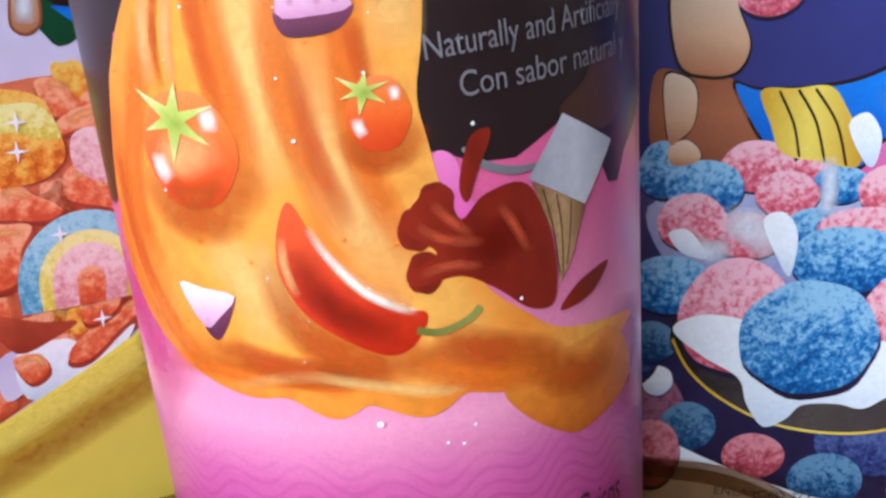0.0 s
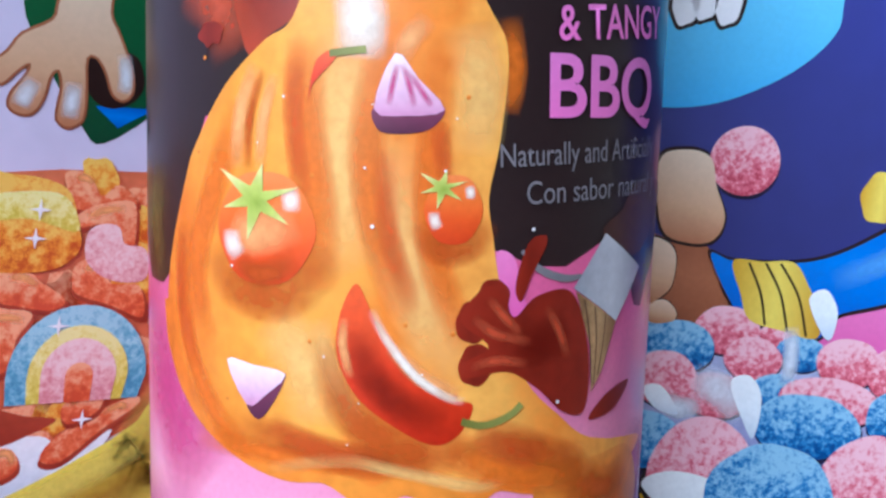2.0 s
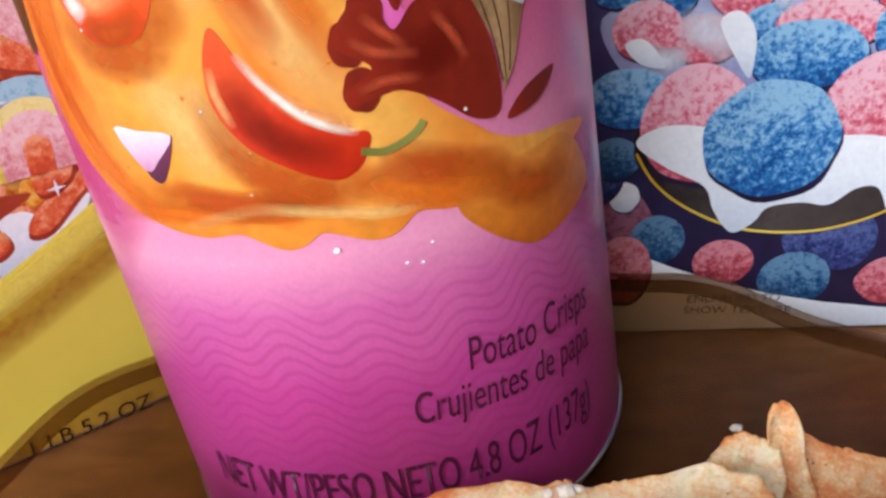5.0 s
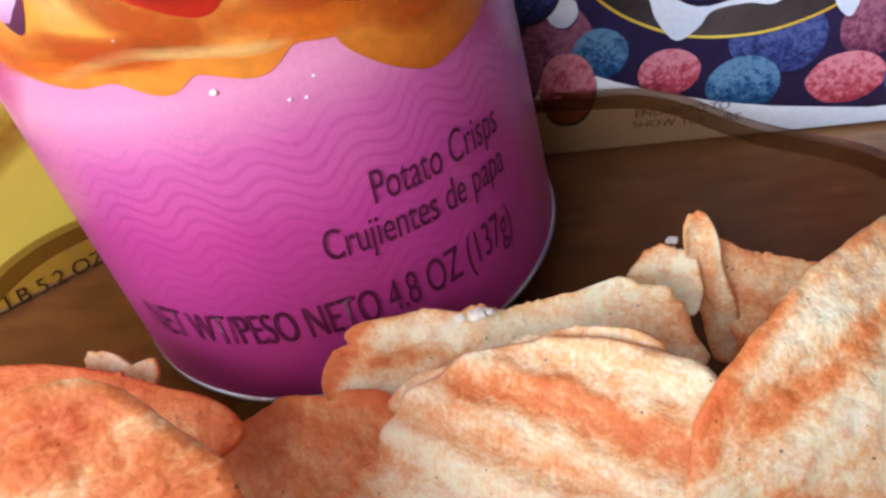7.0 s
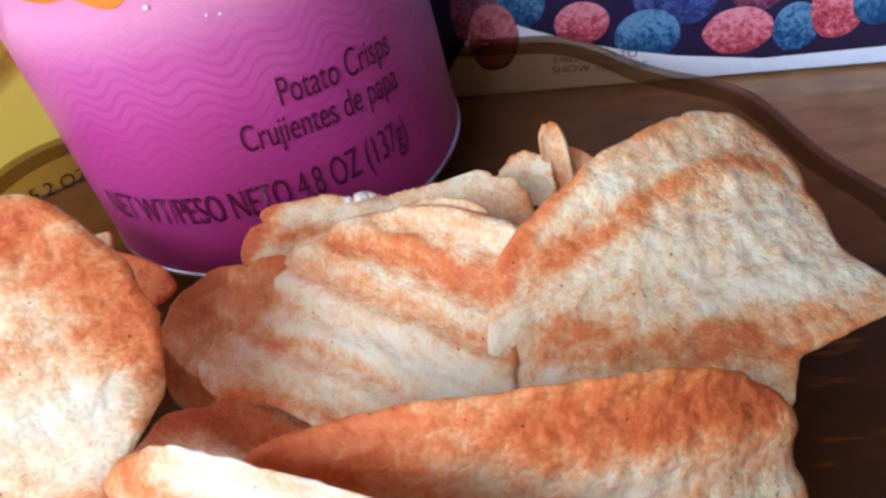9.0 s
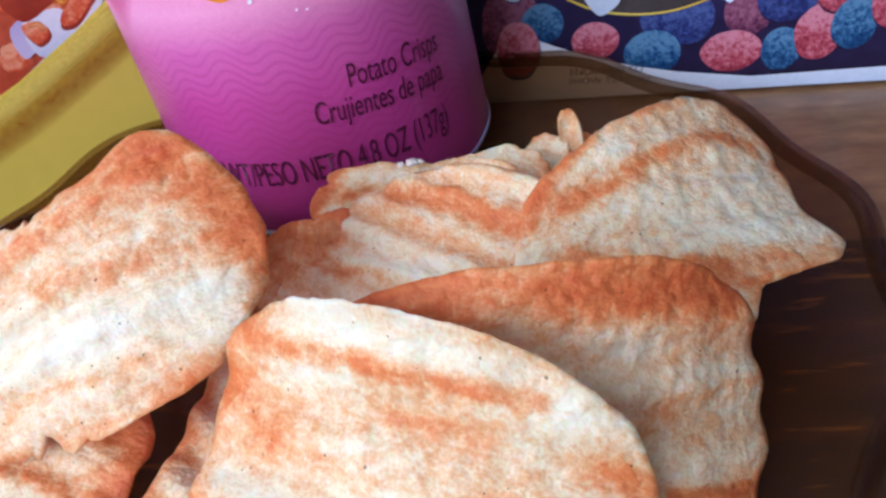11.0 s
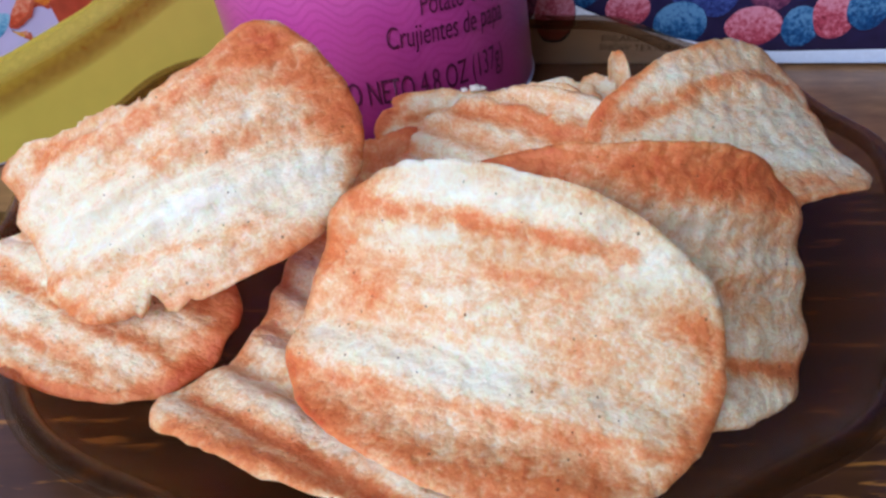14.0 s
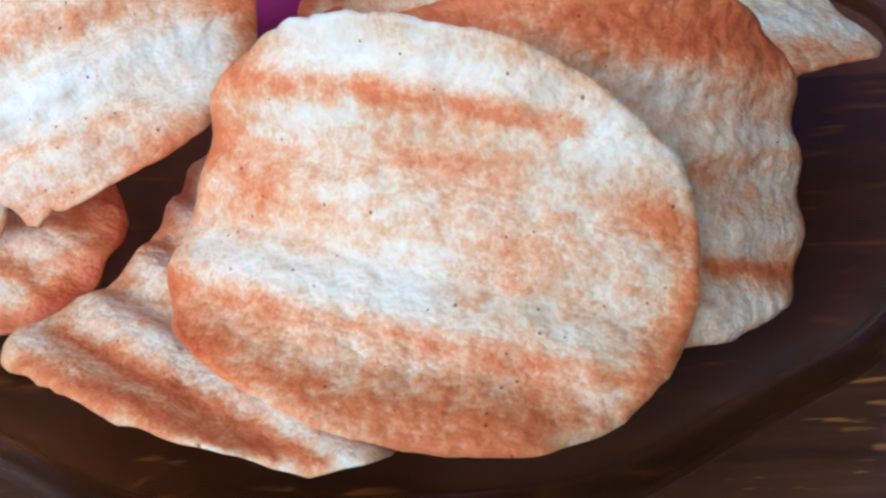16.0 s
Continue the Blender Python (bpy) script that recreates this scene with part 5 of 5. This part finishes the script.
crisp("large whole ridged potato crisp lying on top of the heap", (0.0077, 0.0163, 0.0371), (-0.222, -0.58, 0.783), [32.1, 31.3, 29.1, 26.7, 24.6, 23.0, 21.7, 21.0, 20.8, 21.0, 21.7, 23.0, 24.8, 27.0, 29.7, 31.8, 32.2, 31.6, 31.6, 32.2, 33.1, 31.2, 28.5, 25.9, 24.0, 22.5, 21.7, 21.4, 21.5, 21.8, 22.6, 23.7, 25.2, 27.1, 29.0, 30.4, 31.4, 32.2, 32.4, 32.4], [0.0, 0.6, 3.8, -5.3, 16.7, 15.6], (72, 10.5, 1.25), (), 2, 0.00, None, 0.00, [([(-19.4, 21.5), (-11.1, 17.9), (-2.1, 15.6), (4.9, 12.6), (11, 10.9), (20.6, 8.2)], 1.5, 0.34), ([(-14.2, 23.8), (2.1, 19.5), (15, 14.7), (23.9, 9.1)], 3.5, -0.2), ([(-23.9, 22.2), (-18.6, 23.9), (-12.1, 23.8)], 1.5, 0.25), ([(-26.6, 15.4), (-21.2, 11.7), (-17.4, 7.8)], 3, 0.24), ([(-0.1, 9.9), (6.8, 6.4), (13.5, 5.2)], 2, 0.1), ([(6, 0.6), (12.6, -2.5), (19.2, -4.1)], 3, 0.1), ([(27.5, 0.2), (31.4, -1.1), (31.6, -6.9), (29, -13), (25.9, -17.7)], 3, 0.33), ([(-32.8, -0.4), (-20, -5.2), (-8.5, -8.4), (2.1, -11.7), (11.8, -14.7), (21.4, -16.3)], 1.8, 0.2), ([(-25.3, -10.3), (-14.7, -14.5), (-4, -18.3), (5.5, -20.5), (12.9, -22.7)], 3.5, 0.3), ([(-32.5, -1.3), (-29.3, -6.8), (-23, -11.9)], 1.5, 0.25), ([(-27.2, 3.9), (-12.8, -2.1), (2.1, -6.8)], 3, -0.12)])
crisp("orange-edged ridged crisp half hidden under the large one", (0.0350, 0.0257, 0.0390), (0.229, -0.745, 0.626), [29.8, 28.3, 29.0, 28.0, 26.0, 24.3, 22.6, 21.3, 20.2, 19.6, 19.3, 19.5, 20.2, 21.3, 23.7, 26.6, 30.0, 34.7, 36.1, 34.1, 31.3, 26.8, 24.1, 22.5, 21.7, 21.5, 21.8, 21.6, 21.3, 21.5, 22.2, 22.5, 23.3, 24.9, 26.1, 28.3, 30.1, 31.0, 31.2, 30.1], [0.0, -3.9, 1.3, -8.6, 1.5, 8.0], (85, 9.5, 0.9), (), 3, 0.00, None, 0.20, [([(-27.5, 14.8), (-13.7, 16), (-2, 15.9), (10.8, 16.1), (21.5, 13.1)], 4.5, 0.34), ([(-6.1, 13.1), (6, 12.3), (20.4, 11.3)], 3, 0.2), ([(9.8, -0.7), (27.7, 0.5)], 1.5, 0.15), ([(10.6, -13.2), (26.9, -15.3)], 1.3, 0.35), ([(26.8, 9.7), (29.5, 0.5), (29.6, -8.8)], 0.9, 0.2)])
crisp("wide pale crisp with a pointed corner, resting behind the heap", (0.0551, 0.0709, 0.0366), (0.059, -0.353, 0.934), [31.1, 27.6, 24.9, 25.2, 26.0, 26.9, 28.1, 29.5, 30.4, 30.8, 29.8, 29.0, 26.9, 25.2, 23.5, 22.0, 20.8, 20.1, 19.4, 18.9, 18.7, 18.7, 18.8, 19.0, 19.4, 20.0, 20.9, 22.1, 23.5, 25.4, 27.3, 28.0, 29.4, 30.8, 31.8, 32.3, 32.3, 30.3, 28.9, 26.8, 25.2, 24.2, 23.4, 22.8, 22.0, 21.6, 21.3, 21.5, 21.9, 21.8, 20.0, 18.4, 18.0, 18.8, 19.9, 21.2, 22.9, 25.2, 28.4, 30.2], [0.0, -7.1, 3.2, -3.5, -11.3, 0.8], (110, 9.5, 0.4), (), 4, 0.00, None, 0.15, [([(-21.1, -0.5), (-11.4, 4.6), (-2.4, 10.9), (9.5, 16.9), (16.8, 18)], 2, 0.3), ([(-26.6, -3.7), (-24.7, 1.1), (-21.3, 5.9), (-16.2, 10.4)], 1.5, 0.25), ([(-5.5, 18.1), (1.2, 21.9), (9.8, 26.1)], 1.2, 0.15), ([(-0.5, -10.1), (7.5, -8.7), (16.3, -6.7)], 2, 0.15), ([(-20.5, -9.7), (-11.9, -11.8), (2.8, -12.6), (14.3, -12.8), (23.2, -10.8)], 3.5, 0.3), ([(21.8, 23.4), (23.6, 13.5), (25.9, 6.3)], 1.5, 0.3)])
crisp("ridged orange-dusted crisp in front of the can", (0.0104, 0.0686, 0.0323), (-0.437, -0.082, 0.896), [20.9, 23.2, 24.4, 22.7, 20.8, 19.5, 18.3, 17.7, 17.1, 17.1, 16.9, 17.1, 17.1, 17.4, 18.4, 18.5, 18.3, 19.0, 21.9, 27.9, 29.4, 23.6, 19.6, 17.4, 16.3, 15.7, 15.4, 15.5, 15.9, 16.5, 17.6, 19.4, 20.5, 20.9, 21.9, 22.1, 20.5, 19.8, 19.6, 19.8], [0.0, -5.0, 11.3, -1.1, 2.5, 0.1], (55, 5.5, 0.6), (), 5, 0.00, None, 0.00, [([(-3, 13.6), (7, 9.4), (14.6, 3), (18.1, 1.2)], 2.5, 0.38), ([(-7.4, 10.5), (3.6, 2), (13.9, -5.4)], 2.5, 0.12), ([(-19.2, 3.8), (-9.3, 0), (1.2, -8.4)], 1, 0.15), ([(-24.8, -2.3), (-15.8, -7.2), (-7.8, -11.4)], 1.5, 0.2), ([(-8.5, 3.9), (1.9, -5.5), (8.9, -9.3)], 3, -0.1)])
crisp("thin broken crisp with a ragged pale edge beside the can", (0.0113, 0.0932, 0.0292), (-0.075, -0.751, 0.656), [23.8, 23.5, 21.2, 18.2, 12.2, 9.4, 8.1, 7.2, 6.5, 6.0, 5.8, 6.1, 6.7, 7.7, 8.2, 9.0, 12.2, 15.1, 19.6, 23.3, 25.6, 25.2, 19.9, 15.2, 12.8, 10.2, 8.7, 7.9, 7.3, 7.0, 6.9, 7.0, 7.3, 7.8, 8.6, 9.5, 11.2, 14.3, 18.9, 25.3], [0.0, 0.7, 0.2, -0.1, 0.0, 3.0], (80, 8, 0.4), ((5, 175),), 6, -0.06, None, 0.00, [([(-25.2, -1.3), (-21.5, 3.6), (-19.3, 5.7)], 2, 0.35), ([(-18.8, 0.3), (-9.5, 1.5)], 1.2, 0.2)])
crisp("small curled crisp fragment standing on edge", (0.0413, 0.1036, 0.0252), (-0.331, -0.928, 0.17), [2.8, 2.6, 2.6, 2.6, 2.7, 2.9, 3.2, 3.6, 4.3, 6.2, 10.7, 13.0, 12.6, 9.1, 5.8, 4.4, 3.7, 3.3, 3.0, 2.9, 2.8, 2.8, 2.9, 2.9, 3.0, 3.3, 3.6, 4.1, 4.9, 6.8, 10.6, 12.1, 12.0, 9.4, 7.0, 5.2, 4.2, 3.6, 3.2, 3.0], [0.0, -0.3, 0.1, 3.0, 0.0, 1.0], (0, 5.5, 0.6), ((0, 360),), 7, 0.06, None, 0.10, [])
crisp("small orange crisp fragment behind the curled one", (0.0483, 0.1040, 0.0244), (-0.179, -0.704, 0.688), [8.4, 9.4, 9.0, 7.5, 6.6, 6.0, 5.7, 5.5, 5.4, 5.4, 5.7, 6.0, 6.9, 8.9, 10.4, 8.4, 7.3, 6.6, 6.1, 5.8, 5.7, 5.7, 5.9, 6.3, 6.5, 7.0, 7.7, 8.9, 9.8, 8.1, 6.9, 6.2, 5.8, 5.5, 5.4, 5.5, 5.8, 6.2, 7.0, 7.9], [0.0, -0.1, 0.5, 2.0, 0.0, 2.0], (60, 8, 0.3), ((0, 180),), 14, 0.20, None, 0.40, [])
crisp("ragged broken corner of an orange crisp by the can", (-0.0423, 0.0990, 0.0290), (0.009, -0.597, 0.802), [5.1, 5.0, 4.9, 4.6, 1.6, 1.5, 1.5, 1.5, 1.4, 1.4, 1.5, 1.5, 1.5, 1.6, 1.7, 1.8, 2.0, 2.3, 2.6, 3.0, 3.4, 4.0, 4.6, 4.9, 6.1, 5.9, 5.8, 5.4, 5.1, 4.9, 4.7, 4.6, 4.6, 4.6, 4.6, 4.6, 4.2, 3.8, 3.6, 3.4, 3.3, 3.2, 3.1, 3.1, 3.1, 3.2, 3.3, 3.4, 3.6, 3.9, 4.2, 4.7, 5.3, 5.9, 5.6, 5.4, 5.3, 5.3, 5.3, 5.3], [0.0, 0.0, -0.0, 1.0, 0.0, 1.0], (40, 7, 0.3), ((20, 200),), 16, 0.12, None, 0.40, [])
crisp("round orange-rimmed crisp lying low on the plate", (-0.0604, 0.0428, 0.0242), (-0.281, -0.363, 0.888), [24.9, 23.5, 23.0, 21.7, 20.7, 20.4, 20.4, 19.6, 19.2, 19.4, 19.7, 19.6, 20.1, 21.0, 22.1, 23.2, 25.3, 27.8, 27.6, 26.4, 25.3, 24.2, 23.0, 21.9, 20.8, 19.4, 18.6, 18.2, 18.2, 18.6, 19.1, 20.0, 21.1, 22.4, 23.8, 25.0, 25.7, 25.9, 26.1, 25.8], [0.0, -6.2, -0.7, -3.4, 0.8, -1.8], (65, 9, 0.6), (), 8, 0.00, None, 0.20, [([(-23, 8.8), (-4.6, -1.6), (9.9, -9.6), (18.9, -15.6)], 1.8, 0.22), ([(20, -1.3), (24.6, -1.3), (24.4, -9.5), (19.9, -16.5)], 4, 0.4), ([(-18.7, -9.9), (-6.1, -16.9), (6, -19.7), (14.9, -18.9)], 2.5, 0.3), ([(-20.9, -3.3), (-8.1, -8.7), (3.2, -14.4)], 1.6, 0.22)])
# the first stroke paints the shade along a ridge; the others are seasoning
crisp("pointed ridged crisp lying flat on the plate's front", (-0.0134, 0.0301, 0.0219), (0.024, 0.05, 0.998), [20.2, 20.8, 21.9, 22.7, 24.1, 26.3, 30.3, 35.9, 36.8, 38.7, 40.9, 39.6, 38.4, 33.4, 27.3, 23.0, 20.6, 19.1, 18.3, 18.6, 19.5, 21.1, 29.5, 32.7, 31.4, 30.3, 30.0, 30.3, 31.2, 32.9, 35.0, 36.9, 39.8, 41.7, 36.2, 26.2, 22.9, 21.3, 20.3, 20.0], [0.0, -0.1, -3.0, -3.1, 0.2, 1.5], (50, 10, 1.1), (), 9, 0.00, None, 0.10, [([(-23.6, -10.8), (-7.1, -23), (2.5, -30.1), (13, -37)], 1.3, 0.36), ([(-24.5, -17.6), (-12.2, -25.6), (-0.4, -32.6), (7.8, -35.4)], 1.8, 0.25), ([(-19.5, -4.8), (-16.2, 15.9), (-13.8, 29.4)], 3, 0.1), ([(-10.8, 37.4), (1.1, 34.9), (10, 30.1)], 4, 0.45)])
crisp("deep orange crisp lying behind the broken one", (-0.0447, 0.0891, 0.0301), (0.003, -0.504, 0.863), [18.9, 15.2, 11.8, 10.0, 8.9, 8.2, 7.8, 7.5, 7.3, 7.4, 7.6, 8.0, 8.7, 9.7, 11.2, 13.2, 16.0, 19.0, 20.8, 18.4, 16.9, 15.5, 12.7, 10.9, 9.7, 9.0, 8.5, 8.3, 8.2, 8.0, 8.1, 8.3, 8.8, 9.6, 10.9, 12.8, 15.9, 17.7, 18.9, 20.9], [0.0, -0.5, 0.1, -3.0, 0.0, -3.0], (75, 9, 0.4), ((30, 90),), 10, 0.42, None, 0.50, [])
# high season value paints in the shade under the neighbouring crisp
crisp("brown shaded crisp tucked under its neighbour beside the can", (-0.0163, 0.0847, 0.0169), (-0.59, -0.406, 0.698), [19.8, 19.4, 19.4, 18.7, 17.4, 15.5, 14.3, 13.3, 12.6, 12.2, 12.5, 13.1, 14.2, 15.5, 16.4, 17.8, 19.1, 20.9, 21.2, 20.6, 20.5, 19.9, 18.9, 18.4, 16.9, 15.2, 14.1, 13.6, 13.3, 13.3, 13.1, 13.2, 13.7, 14.5, 15.8, 18.0, 19.7, 20.2, 21.3, 20.8], [0.0, 1.6, -0.2, 6.0, 0.0, 1.0], (60, 9, 0.4), (), 12, 0.24, None, 0.30, [])
crisp("thin crisp whose pale edge shows under its neighbour", (0.0129, 0.0810, 0.0377), (-0.437, -0.082, 0.896), [14.9, 12.3, 9.8, 8.4, 7.1, 6.2, 5.6, 5.2, 5.0, 4.9, 4.9, 4.9, 5.1, 5.4, 5.9, 6.7, 7.9, 10.1, 14.4, 18.2, 15.7, 11.0, 8.8, 7.5, 6.4, 5.5, 5.0, 4.7, 4.5, 4.4, 4.5, 4.6, 4.9, 5.4, 6.2, 7.6, 9.7, 13.7, 14.3, 15.3], [0.0, -4.2, 11.7, -1.1, 2.5, 0.1], (55, 6.5, 0.4), ((20, 160),), 21, 0.02, None, 0.10, [])
crisp("small pale crisp fragment propped behind the ragged one", (0.0350, 0.1045, 0.0284), (-0.3, -0.75, 0.58), [4.4, 4.4, 4.5, 4.7, 4.5, 4.4, 4.4, 4.5, 4.5, 4.6, 4.9, 5.1, 5.0, 5.1, 5.0, 5.0, 5.0, 5.2, 5.6, 6.0, 5.4, 4.7, 4.3, 4.1, 3.9, 3.9, 4.0, 4.1, 4.1, 4.1, 4.4, 4.7, 5.3, 6.2, 6.0, 5.6, 5.4, 5.2, 4.8, 4.5], [0.0, -0.2, 0.0, -1.0, 0.0, 0.0], (70, 7, 0.4), ((20, 200),), 22, -0.04, None, 0.10, [])


# ---- crumbs ----
def crumb(x, y, z, size, seed):
    bm = bmesh.new()
    bmesh.ops.create_icosphere(bm, subdivisions=3, radius=1.0)
    for v in bm.verts:
        k = 1 + 0.45 * noise.noise(v.co * 1.6 + Vector((seed, 0, 0))) + 0.2 * noise.noise(v.co * 4 + Vector((0, seed, 0)))
        v.co = Vector((v.co.x * size * 1.3, v.co.y * size, v.co.z * size * 0.7)) * k / 1000
    ob = finish(bm, "crumb", M_CRUMB)
    ob.location = (x, y, z)
    tagged(ob, "tiny pale crumb of crisp", "crumb", "crumbs among the crisps")


crumb(0.0076, 0.0944, 0.0358, 0.9, 1)
crumb(0.0092, 0.0949, 0.0355, 0.6, 2)
crumb(0.0054, 0.0947, 0.0353, 0.6, 3)
crumb(-0.0738, 0.0228, 0.0118, 0.6, 4)
crumb(0.0429, 0.1307, 0.0130, 0.8, 5)
crumb(-0.0386, 0.0950, 0.0244, 0.7, 6)
